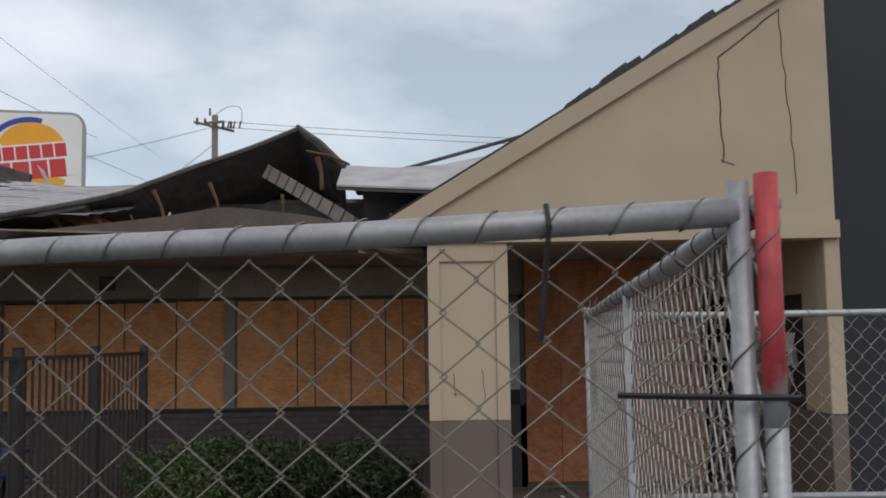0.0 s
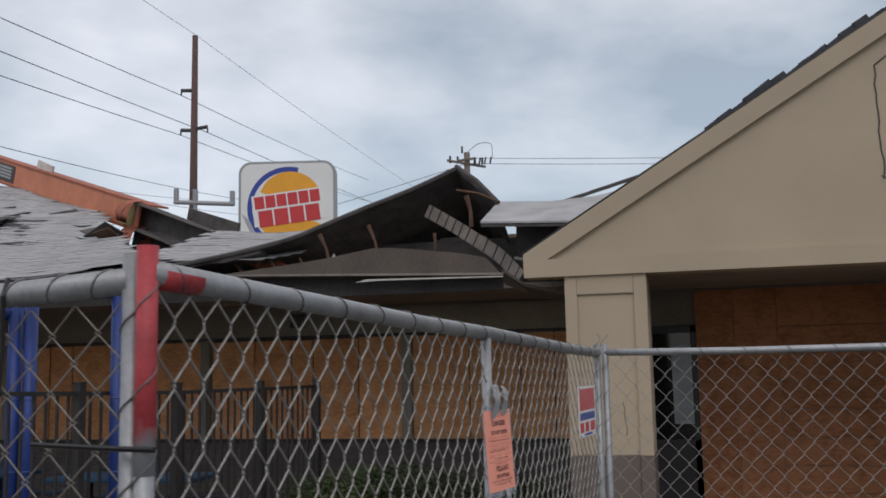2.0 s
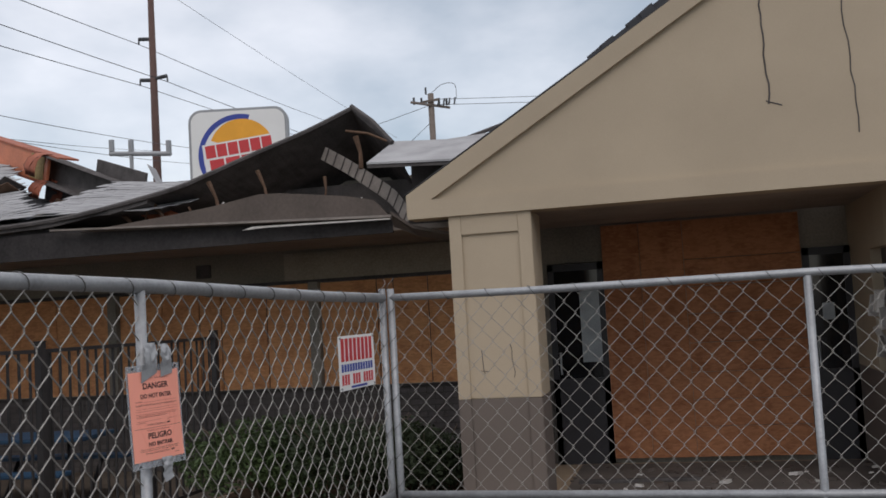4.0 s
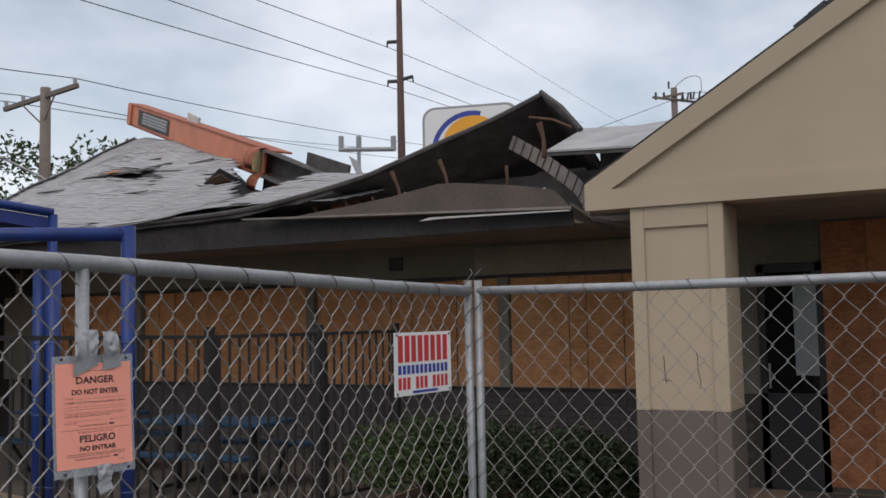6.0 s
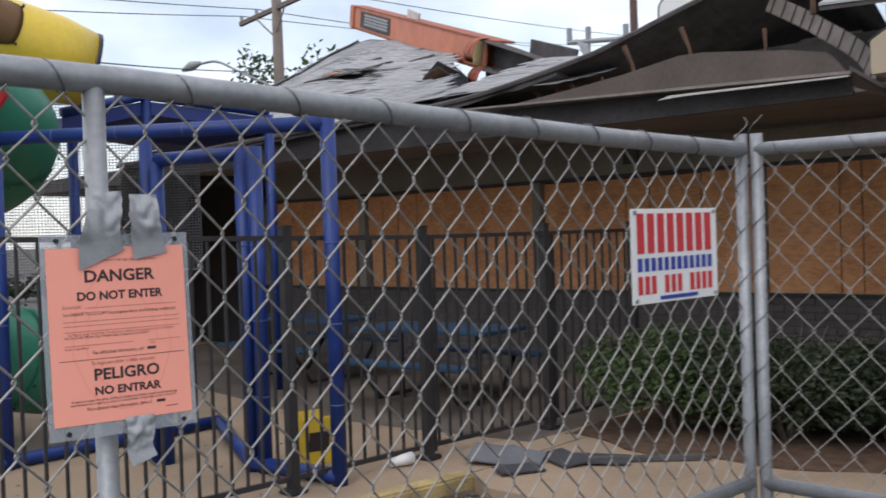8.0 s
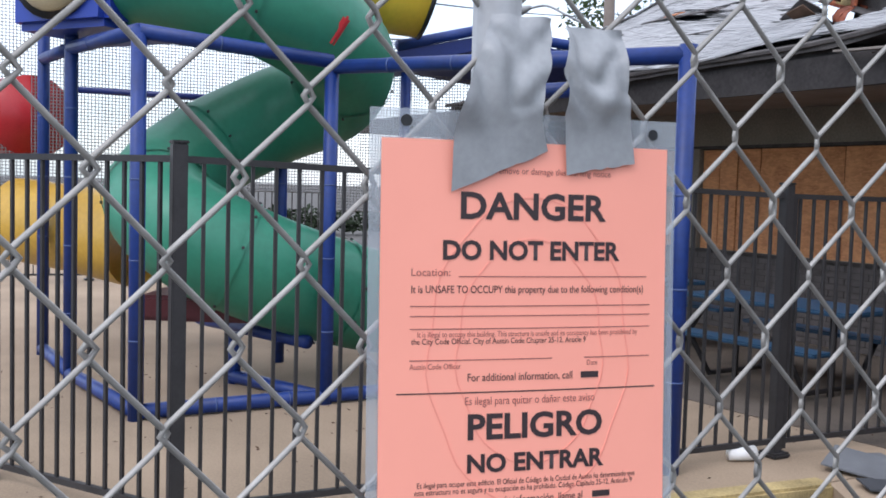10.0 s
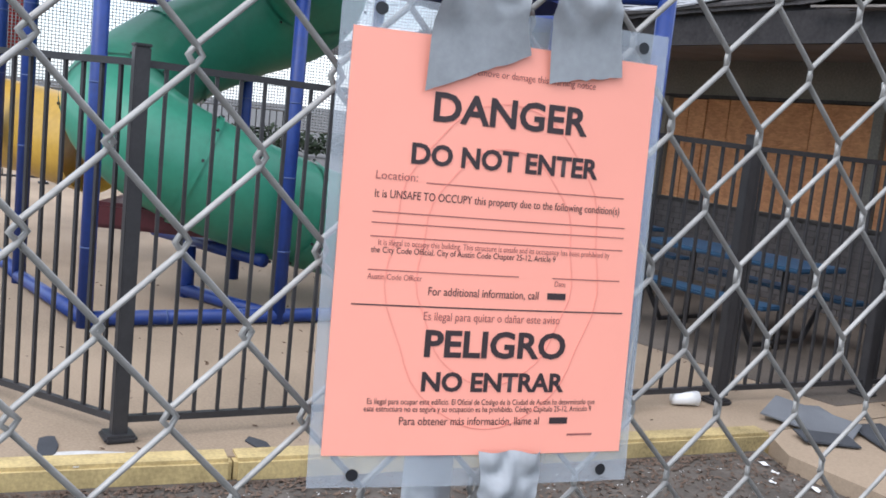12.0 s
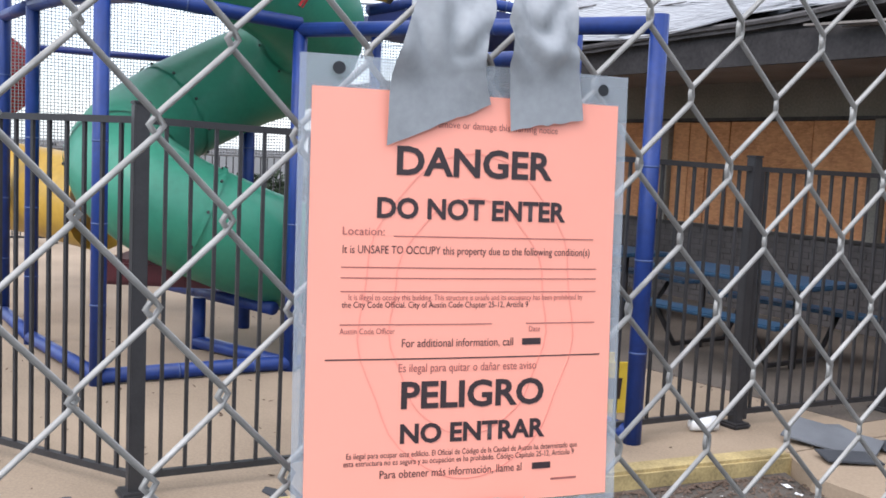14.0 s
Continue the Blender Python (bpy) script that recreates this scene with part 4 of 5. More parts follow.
def lettering(text, u, v, size, material, bold=0.0, name="lettering", squeeze=1.0, centre=True):
    cu = bpy.data.curves.new("lettering", "FONT")
    cu.body, cu.size = text, size
    cu.align_x = "CENTER" if centre else "LEFT"
    cu.offset = bold
    cu.resolution_u = 3
    tmp = new("lettering", cu)
    dg = bpy.context.evaluated_depsgraph_get()
    me = bpy.data.meshes.new_from_object(tmp.evaluated_get(dg))
    bpy.data.objects.remove(tmp)
    bpy.data.curves.remove(cu)
    for vert in me.vertices:
        q = on_paper(u + vert.co.x * squeeze, v - vert.co.y, 0.00445)
        vert.co = q
    me.materials.clear()
    me.materials.append(material)
    ob = new(name, me)
    ob.parent = notice
    return ob


def bar(u0, u1, v, h, material, o=0.0044):
    bm = bmesh.new()
    n = 6
    a = [bm.verts.new(on_paper(u0 + (u1 - u0) * i / n, v, o)) for i in range(n + 1)]
    b = [bm.verts.new(on_paper(u0 + (u1 - u0) * i / n, v + h, o)) for i in range(n + 1)]
    for i in range(n):
        bm.faces.new((a[i], b[i], b[i + 1], a[i + 1]))
    return part("printed_line", bm, material, notice)


C = PW / 2 + 0.0015
# pale round seal behind the text
seal = bmesh.new()
for rr in (0.074, 0.054):
    ring = [on_paper(C + rr * 1.02 * math.cos(a) * (1 + 0.03 * math.sin(9 * a)), 0.150 + rr * 1.5 * math.sin(a), 0.0039) for a in [k * math.pi / 24 for k in range(49)]]
    tube(seal, ring, 0.0006, 4, False)
part("printed_seal", seal, SEAL, notice, "pale printed seal behind the text")
lettering("It is illegal to remove or damage this warning notice", C, 0.0225, 0.0066, INKFADED, squeeze=0.86)
lettering("DANGER", C, 0.0545, 0.0262, INK, 0.0007, squeeze=1.04)
lettering("DO NOT ENTER", C, 0.0835, 0.0186, INK, 0.0006, squeeze=0.98)
lettering("Location:", 0.021, 0.0955, 0.0076, INKFADED, centre=False)
bar(0.055, 0.200, 0.0955, 0.0007, INKFADED)
lettering("It is UNSAFE TO OCCUPY this property due to the following condition(s)", C, 0.1075, 0.0076, INK, squeeze=0.76)
for v in (0.1165, 0.1235, 0.1325):
    bar(0.021, 0.203, v, 0.0007, INKFADED)
lettering("It is illegal to occupy this building. This structure is unsafe and its occupancy has been prohibited by", C, 0.1385, 0.0056, INKFADED, squeeze=0.74)
lettering("the City Code Official. City of Austin Code Chapter 25-12, Article 9", 0.022, 0.1435, 0.0058, INK, squeeze=0.80, centre=False)
bar(0.021, 0.125, 0.1545, 0.0007, INKFADED)
bar(0.150, 0.203, 0.1545, 0.0007, INKFADED)
lettering("Austin Code Officer", 0.021, 0.1610, 0.0055, INKFADED, squeeze=0.8, centre=False)
lettering("Date", 0.152, 0.1605, 0.0055, INKFADED, squeeze=0.8, centre=False)
lettering("For additional information, call", C - 0.008, 0.1700, 0.0080, INK, squeeze=0.80)
bar(C + 0.038, C + 0.052, 0.1652, 0.0045, INK)
bar(0.012, 0.208, 0.1775, 0.0009, INK)
lettering("Es ilegal para quitar o dañar este aviso", C, 0.1868, 0.0082, INKFADED, squeeze=0.78)
lettering("PELIGRO", C + 0.004, 0.2110, 0.0250, INK, 0.0007, squeeze=1.06)
lettering("NO ENTRAR", C + 0.004, 0.2345, 0.0178, INK, 0.0006, squeeze=1.03)
lettering("Es ilegal para ocupar este edificio. El Oficial de Código de la Ciudad de Austin ha determinado que", C, 0.2440, 0.0056, INK, squeeze=0.74)
lettering("esta estructura no es segura y su ocupación es ha prohibido. Código Capítulo 25-12, Artículo 9", C - 0.002, 0.2490, 0.0056, INK, squeeze=0.76)
lettering("Para obtener más información, llame al", C - 0.010, 0.2580, 0.0080, INK, squeeze=0.80)
bar(C + 0.048, C + 0.062, 0.2532, 0.0045, INK)
bar(0.172, 0.192, 0.2650, 0.0014, INKFADED)


def tape_strip(pts, w0, w1, seed, label, cut=0.0):
    """A crumpled strip of cloth tape through places (right, down, out) on the notice."""
    rnd = random.Random(seed)
    p = smooth_path(pts, 9)
    bm = bmesh.new()
    rows = []
    for i, q in enumerate(p):
        t = i / (len(p) - 1)
        w = w0 + (w1 - w0) * t
        row = []
        for k in range(13):
            s = k / 12 - 0.5
            skew = -s * cut * w * max(0.0, 2 * t - 1) + 0.002 * rnd.random() * (t > 0.98)
            fold = 0.015 * abs(noise.noise((s * 1.8 + t * 2.2 + seed, t * 2.6 - s * 2.2, 1.0))) + 0.0015 * abs(noise.noise((s * 5.0 - t * 4.0, t * 6.0 + seed, 2.0)))
            row.append(bm.verts.new(on_paper(q.x + s * w, q.y + skew, q.z + fold * (1 if t < 0.6 else max(0.08, 1 - (t - 0.6) * 6)))))
        rows.append(row)
    for a, b in zip(rows, rows[1:]):
        for k in range(12):
            bm.faces.new((a[k], b[k], b[k + 1], a[k + 1]))
    return part("tape", bm, TAPE, notice, label, smooth=True)


tape_strip([(0.098, -0.090, 0.002), (0.090, -0.058, 0.010), (0.080, -0.020, 0.011), (0.083, 0.020, 0.0065)], 0.044, 0.070, 1, "crumpled silver cloth tape", 0.42)
tape_strip([(0.152, -0.085, 0.004), (0.150, -0.052, 0.013), (0.154, -0.02, 0.011), (0.160, 0.016, 0.0065)], 0.046, 0.054, 2, "crumpled silver cloth tape", 0.2)
tape_strip([(0.128, PH - 0.004, 0.0070), (0.127, PH + 0.022, 0.0095), (0.124, PH + 0.045, 0.009), (0.130, PH + 0.068, 0.012)], 0.046, 0.040, 3, "silver cloth tape hanging from the notice", 0.3)


# ---- company plate on the fence: plain shapes for its lettering ----
plate = thing("fence_plate", "white metal plate with red and blue bars on the fence", "sign")
T0, T1 = Vector((0.551, 4.066, 1.663)), Vector((0.581, 4.412, 1.676))
xd = (T1 - T0).normalized()
od = xd.cross(Vector((0, 0, 1))).normalized()
sm = Matrix(((xd.x, od.x, 0, T0.x), (xd.y, od.y, 0, T0.y), (0, 0, 1, T0.z), (0, 0, 0, 1))) @ pose(0, 0.008, 0, 0, 0, 0)
SW, SH = (T1 - T0).length, 0.215
part("plate_face", bx(0, SW, 0, 0.0025, -SH, 0, sm, 0.0008), SIGNWHITE, plate)


def plate_bar(a, b, c, d, material, name="printed_bar"):
    part(name, bx(a * SW, b * SW, 0.0028, 0.0036, -d * SH, -c * SH, sm), material, plate)


for k in range(8):
    x = 0.06 + k * 0.112
    plate_bar(x, x + 0.078, 0.05, 0.47, SIGNRED)
for k in range(12):
    plate_bar(0.06 + k * 0.074, 0.06 + k * 0.074 + 0.05, 0.52, 0.66, SIGNBLUE)
for k in range(12):
    if k not in (3, 7):
        plate_bar(0.06 + k * 0.074, 0.06 + k * 0.074 + 0.05, 0.71, 0.90, SIGNRED)
plate_bar(0.30, 0.74, 0.93, 0.97, SIGNBLUE)
for u, v in ((0.04, 0.04), (0.96, 0.04), (0.04, 0.96), (0.96, 0.96)):
    part("eyelet", rod([sm @ Vector((u * SW, 0.0, -v * SH)), sm @ Vector((u * SW, 0.006, -v * SH))], 0.005, 8), GALV, plate)

# ---- iron playground fence ----
iron = thing("iron_fence", "black iron picket fence round the playground", "fence")
IPOSTS = [(-3.53, 3.67), (-3.46, 4.94), (-3.37, 6.20), (-3.29, 7.42), (-3.18, 8.80), (-3.12, 10.10)]
ILEFT = [(-3.53, 3.67), (-4.75, 2.94), (-5.9, 2.25)]
FT = 1.64


def iron_run(pts, skip_first=False, tops=None):
    """Posts, rails and pickets along a row of places; tops: the height at each post."""
    tops = tops or [FT] * len(pts)
    for i, ((x, y), h) in enumerate(zip(pts, tops)):
        if i or not skip_first:
            part("fence_post", bx(x - 0.035, x + 0.035, y - 0.035, y + 0.035, SLAB, h + 0.03, bevel=0.005), IRON, iron)
            part("post_foot", bx(x - 0.075, x + 0.075, y - 0.075, y + 0.075, SLAB, SLAB + 0.035, bevel=0.012), IRON, iron)
            part("post_cap", bx(x - 0.04, x + 0.04, y - 0.04, y + 0.04, h + 0.03, h + 0.045, bevel=0.005), IRON, iron)
    for (ax, ay), (bx2, by2), h0, h1 in zip(pts, pts[1:], tops, tops[1:]):
        d = Vector((bx2 - ax, by2 - ay, 0))
        LL = d.length
        m = Matrix.Translation((ax, ay, 0)) @ Matrix.Rotation(math.atan2(d.y, d.x), 4, "Z")
        rise = Matrix.Rotation(-math.atan2(h1 - h0, LL), 4, "Y")
        part("fence_rail", bx(0.035, LL - 0.035, -0.016, 0.016, -0.016, 0.016, m @ Matrix.Translation((0, 0, h0 - 0.04)) @ rise), IRON, iron)
        part("fence_rail", bx(0.035, LL - 0.035, -0.016, 0.016, SLAB + 0.084, SLAB + 0.116, m), IRON, iron)
        if (ax, ay) in IPOSTS[3:]:
            part("end_stile", bx(0.052, 0.082, -0.015, 0.015, SLAB + 0.05, h0 - 0.03, m), IRON, iron)
        k = max(2, round(LL / 0.118))
        for q in range(1, k):
            s = LL * q / k
            part("picket", bx(s - 0.0085, s + 0.0085, -0.0085, 0.0085, SLAB + 0.11, h0 + (h1 - h0) * q / k - 0.035, m), IRON, iron)


iron_run(IPOSTS, tops=[1.73, 1.70, 1.67, 1.645, 1.64, 1.64])
iron_run(ILEFT, True, tops=[1.73, 1.73, 1.73])
iron_run([(-15.5, 3.2), (-15.3, 5.2), (-15.1, 7.2), (-14.9, 9.2)], tops=[1.5] * 4)

# ---- play structure ----
frame_b = thing("play_frame", "blue padded pipe frame of the playground", "play structure")
R = 0.053


def pipe(pts, r=R, seams=True, material=BLUE):
    part("pipe", rod(pts, r, 12), material, frame_b, smooth=True)
    if seams:
        a, b = Vector(pts[0]), Vector(pts[-1])
        LL = (b - a).length
        for k in range(1, int(LL / 0.55)):
            q = a.lerp(b, k * 0.55 / LL)
            dq = (b - a).normalized() * 0.006
            part("seam", rod([q - dq, q + dq], r + 0.002, 12), SEAM, frame_b, smooth=True)


TOP = 2.46
cx, cy, dx, dy = -5.75, 3.95, -5.74, 5.34
px, py = -3.27, 6.52
pipe([(cx, cy, SLAB), (cx, cy, 2.60)])
pipe([(dx, dy, SLAB), (dx, dy, 2.50)])
pipe([(px, py, SLAB), (px, py, TOP)])
pipe([(cx, cy, 2.58), (dx, dy, 2.50)])
pipe([(dx, dy, 2.46), (px, py, 2.40)])
pipe([(cx, cy, SLAB + 0.06), (dx, dy + 1.9, SLAB + 0.06)])
pipe([(cx, cy, SLAB + 0.06), (-7.3, 3.75, SLAB + 0.06)])
pipe([(-7.3, 3.75, SLAB), (-7.3, 3.75, 4.2)])
pipe([(-7.3, 3.75, 2.62), (cx, cy, 2.58)])
pipe([(-8.6, 3.7, SLAB), (-8.6, 3.7, 4.2)])
pipe([(-8.6, 3.7, SLAB + 0.06), (-7.3, 3.75, SLAB + 0.06)])
pipe([(-8.6, 3.7, 2.66), (-7.3, 3.75, 2.62)])
pipe([(-7.5, 5.6, SLAB), (-7.5, 5.6, 2.5)])
pipe([(-7.6, 6.9, SLAB), (-7.6, 6.9, 2.9)])
pipe([(-4.12, 6.42, SLAB), (-4.12, 6.42, 2.30)])
pipe([(-4.00, 6.45, SLAB), (-4.00, 6.45, 2.30)])
pipe([(-4.98, 6.16, SLAB), (-4.98, 6.16, 2.42)])
pipe([(-4.86, 6.18, SLAB), (-4.86, 6.18, 2.25)])
pipe([(-4.86, 6.18, 2.26), (-4.12, 6.42, 2.26)])
pipe([(px, py, SLAB + 0.06), (-4.12, 6.42, SLAB + 0.06)])
pipe([(-4.12, 6.42, SLAB + 0.06), (dx, dy + 1.9, SLAB + 0.06)])
pipe([(-6.72, 4.94, SLAB), (-6.72, 4.94, 0.36)])
pipe([(-6.72, 4.93, SLAB + 0.06), (dx, dy - 0.05, SLAB + 0.06)])
pipe([(-7.6, 4.89, 0.36), (-6.06, 5.32, 0.36)])
pipe([(-7.5, 7.68, SLAB), (-7.5, 7.68, 3.2)])
pipe([(-7.0, 8.90, SLAB), (-7.0, 8.90, 3.02)])
pipe([(-7.5, 6.75, 2.95), (-7.5, 7.68, 3.20)])
pipe([(-7.5, 7.68, 3.20), (-7.0, 8.90, 3.04)])
part("deck_roof", sheet(bmesh.new(), [[(-7.5, 6.75, 2.90), (-7.5, 7.68, 3.14), (-7.0, 8.9, 2.98)], [(-9.2, 6.9, 2.85), (-9.2, 7.8, 3.05), (-8.9, 9.0, 2.9)]], 0.14), DARKBLUE, frame_b)
part("deck_edge", rod([(-8.6, 3.9, 2.40), (-8.2, 6.7, 2.40)], 0.03, 10), DARKBLUE, frame_b, smooth=True)

# green spiral tube slide
slide = thing("spiral_slide", "green plastic spiral tube slide with bolted seams", "slide")
TR = 0.43
spine = [Vector(p) + Vector((-0.2, 0, 0)) for p in ((-6.95, 3.95, 3.24), (-6.55, 4.25, 3.17), (-6.2, 4.6, 3.09), (-6.05, 5.0, 2.98), (-6.1, 5.46, 2.80), (-6.4, 5.80, 2.62), (-6.85, 5.85, 2.38), (-7.25, 5.45, 2.16), (-7.2, 4.8, 1.8), (-6.75, 4.37, 1.45), (-6.2, 4.5, 1.18), (-6.0, 4.95, 0.95), (-6.08, 5.45, 0.78), (-6.2, 6.0, 0.63), (-6.4, 6.6, 0.52))]
sp = smooth_path(spine, 6)
part("slide_tube", rod(sp, TR, 32, False), GREEN, slide, smooth=True)
for i in (4, 17, 32, 47, 54, 64, 74):
    q, dq = sp[i], (sp[i + 1] - sp[i - 1]).normalized() * 0.022
    fl_ob = part("flange", rod([q - dq, q + dq], TR + 0.018, 32, False), GREEN, slide, smooth=True)
    for k in range(10):
        n1 = dq.orthogonal().normalized()
        n2 = dq.normalized().cross(n1)
        w = n1 * math.cos(k * 0.628) + n2 * math.sin(k * 0.628)
        part("bolt", rod([q + w * (TR + 0.01), q + w * (TR + 0.03)], 0.012, 6), IRON, fl_ob)
part("slide_bed", bx(-0.9, 0.6, -0.35, 0.35, -0.10, 0.10, pose(-6.5, 5.1, 0.60, 0, 0, 60), 0.03), MAROON, slide, "dark maroon support under the slide")
part("red_scrape", bx(-0.03, 0.03, -0.13, 0.13, -0.035, 0.035, look((-5.87, 5.44, 2.75), (1.09, 2.48, 1.6)) @ pose(0, 0, 0, 0, 0, 32), 0.02), REDPL, slide, "red painted scrape")

col = thing("tube_collar", "dark blue tube junction with a clouded bubble window", "play structure")
bmx = pose(-7.25, 4.0, 3.24, 0, 0, 34)
part("box", bx(-0.5, 0.5, -0.5, 0.5, -0.52, 0.52, bmx, 0.06), BRIGHTBLUE, col)
part("ring", rod([bmx @ Vector((0.49, 0.0, 0)), bmx @ Vector((0.56, 0.0, 0))], 0.47, 28), BRIGHTBLUE, col, smooth=True)
part("rim", rod([bmx @ Vector((0, -0.49, 0)), bmx @ Vector((0, -0.54, 0))], 0.46, 28), BLACKPL, col, "black rim", smooth=True)
bm = bmesh.new()
bmesh.ops.create_uvsphere(bm, u_segments=24, v_segments=12, radius=0.41, matrix=bmx @ Matrix.Translation((0, -0.52, 0)) @ Matrix.Diagonal((1, 0.5, 1, 1)))
part("bubble_window", bm, BEIGEWIN, col, "clouded beige bubble window", smooth=True)

# yellow crawl tube
ytube = thing("crawl_tube", "yellow plastic crawl tube with brown bubble windows", "play tube")
y0, y1 = Vector((-7.7, 4.3, 3.98)), Vector((-6.98, 6.80, 3.30))
yd = (y1 - y0).normalized()
part("tube_body", rod([y0.lerp(y1, k / 8) for k in range(9)], 0.42, 28, True, [0.42] * 7 + [0.41, 0.35]), YELLOW, ytube, smooth=True)
part("end_rim", rod([y1 - yd * 0.03, y1 + yd * 0.01], 0.36, 28), BLACKPL, ytube, "black rim", smooth=True)
for t in (0.35, 0.62):
    q = y0.lerp(y1, t)
    part("flange", rod([q - yd * 0.02, q + yd * 0.02], 0.44, 28, False), YELLOW, ytube, smooth=True)
for t in (0.45, 0.66):
    q = y0.lerp(y1, t)
    out = (Vector((0.94, -0.12, 0.30)) - yd * Vector((0.94, -0.12, 0.30)).dot(yd)).normalized()
    up = out.cross(yd)
    bm = bmesh.new()
    n = 9
    grid = []
    for a in range(n):
        u = -1 + 2 * a / (n - 1)
        row = []
        for b in range(n):
            v = -1 + 2 * b / (n - 1)
            sq = math.sqrt(max(0.0, 1 - 0.5 * v * v)), math.sqrt(max(0.0, 1 - 0.5 * u * u))
            along, ang = (u * 0.45 + 0.55 * u * sq[0]) * 0.21, (v * 0.45 + 0.55 * v * sq[1]) * 0.58
            r = 0.428 + 0.035 * max(0.0, 1 - u * u) * max(0.0, 1 - v * v)
            row.append(bm.verts.new(q + yd * along + (out * math.cos(ang) + up * math.sin(ang)) * r))
        grid.append(row)
    for ra, rb in zip(grid, grid[1:]):
        for b in range(n - 1):
            bm.faces.new((ra[b], rb[b], rb[b + 1], ra[b + 1]))
    bmesh.ops.solidify(bm, geom=bm.faces[:], thickness=0.012)
    win = part("bubble_window", bm, BROWNWIN, ytube, "brown bubble window", smooth=True)
    for a, b in ((0, 0), (0, n - 1), (n - 1, 0), (n - 1, n - 1), (n // 2, 0), (n // 2, n - 1)):
        u, v = -1 + 2 * a / (n - 1), -1 + 2 * b / (n - 1)
        ang = v * 0.56 * (0.86 if a != n // 2 else 1)
        d = out * math.cos(ang) + up * math.sin(ang)
        c = q + yd * (u * 0.19)
        part("bolt", rod([c + d * 0.425, c + d * 0.452], 0.013, 6), IRON, win)

low = thing("tube_exit", "faded ochre plastic tube at the foot of the slide", "play tube")
part("tube_body", rod([(-9.6, 3.6, 1.15), (-8.9, 4.1, 1.08), (-8.2, 4.5, 1.0)], 0.42, 24, False), OCHRE, low, smooth=True)
redt = thing("crawl_tube", "red plastic crawl tube", "play tube")
part("tube_body", rod([(-11.0, 3.3, 2.2), (-10.2, 3.62, 2.2), (-9.75, 3.75, 2.2)], 0.42, 24), REDPL, redt, smooth=True)

# safety netting
netting = thing("safety_net", "pale square safety netting hung on the play structure", "net")


def net_wall(a, b, z0, z1, step=0.034, w=0.0050):
    bm = bmesh.new()
    a, b = Vector(a), Vector(b)
    d = b - a
    k = int(d.length / step)
    for i in range(k + 1):
        q = a + d * (i / k)
        tube(bm, [q + Vector((0, 0, z0)), q + Vector((0.02 * math.sin(i), 0, (z0 + z1) / 2)), q + Vector((0, 0, z1))], w, 3, False)
    for j in range(int((z1 - z0) / step) + 1):
        z = z0 + j * step
        tube(bm, [a + Vector((0, 0, z)), a.lerp(b, 0.5) + Vector((0, 0.01 * math.sin(j), z - 0.02)), b + Vector((0, 0, z))], w, 3, False)
    part("net_panel", bm, NET, netting)
    for z in (z0, z1):
        rope = bmesh.new()
        tube(rope, [a + Vector((0, 0, z)), b + Vector((0, 0, z))], 0.012, 6, False)
        part("edge_rope", rope, NET, netting)


net_wall((-9.8, 2.6, 0), (-9.6, 7.0, 0), 1.5, 4.6)
net_wall((-9.6, 7.0, 0), (-8.4, 8.9, 0), 1.3, 3.3)

# picnic tables
def picnic_table(x, y, rz, tilt=0):
    t = thing("picnic_table", "blue coated steel picnic table with benches", "table", "picnic tables", (0, 0, 0))
    t.matrix_basis = pose(x, y, SLAB, 0, 0, rz)
    part("tabletop", bx(-0.85, 0.85, -0.36, 0.36, 0.72, 0.76, None, 0.012), TABLEBLUE, t)
    for s in (-1, 1):
        part("bench", bx(-0.85, 0.85, s * 0.62 - 0.13, s * 0.62 + 0.13, 0.43, 0.465, None, 0.012), TABLEBLUE, t)
        part("leg", rod([(s * 0.5, -0.62, 0.43), (s * 0.5, -0.35, 0.06), (s * 0.5, 0.35, 0.06), (s * 0.5, 0.62, 0.43)], 0.025, 8), IRON, t, smooth=True)
        part("upright", rod([(s * 0.5, 0, 0.0), (s * 0.5, 0, 0.73)], 0.03, 8), IRON, t, smooth=True)
    return t


pt = picnic_table(-4.9, 9.3, 4)
copy_thing(pt, pose(-7.3, 9.6, SLAB, 0, 0, -3))

# yellow caution stand, cup and debris
ys_ = thing("caution_stand", "yellow plastic folding caution stand", "floor sign")
for s in (-1, 1):
    part("leaf", bx(-0.14, 0.14, -0.008, 0.008, 0, 0.38, pose(-3.98, 6.88, SLAB, s * 10, 0, 70) @ Matrix.Translation((0, -s * 0.10, 0)), 0.004), YELLOW, ys_)
part("printed_bar", bx(-0.08, 0.08, -0.012, -0.009, 0.12, 0.27, pose(-3.98, 6.88, SLAB, 10, 0, 70) @ Matrix.Translation((0, -0.10, 0))), INK, ys_)
cup = whole("paper_cup", rod([(-3.32, 7.05, SLAB + 0.045), (-3.27, 7.22, SLAB + 0.05)], 0.05, 16, True, [0.036, 0.048]), CUP, "crushed white paper cup lying by the fence post", "cup", smooth=True)


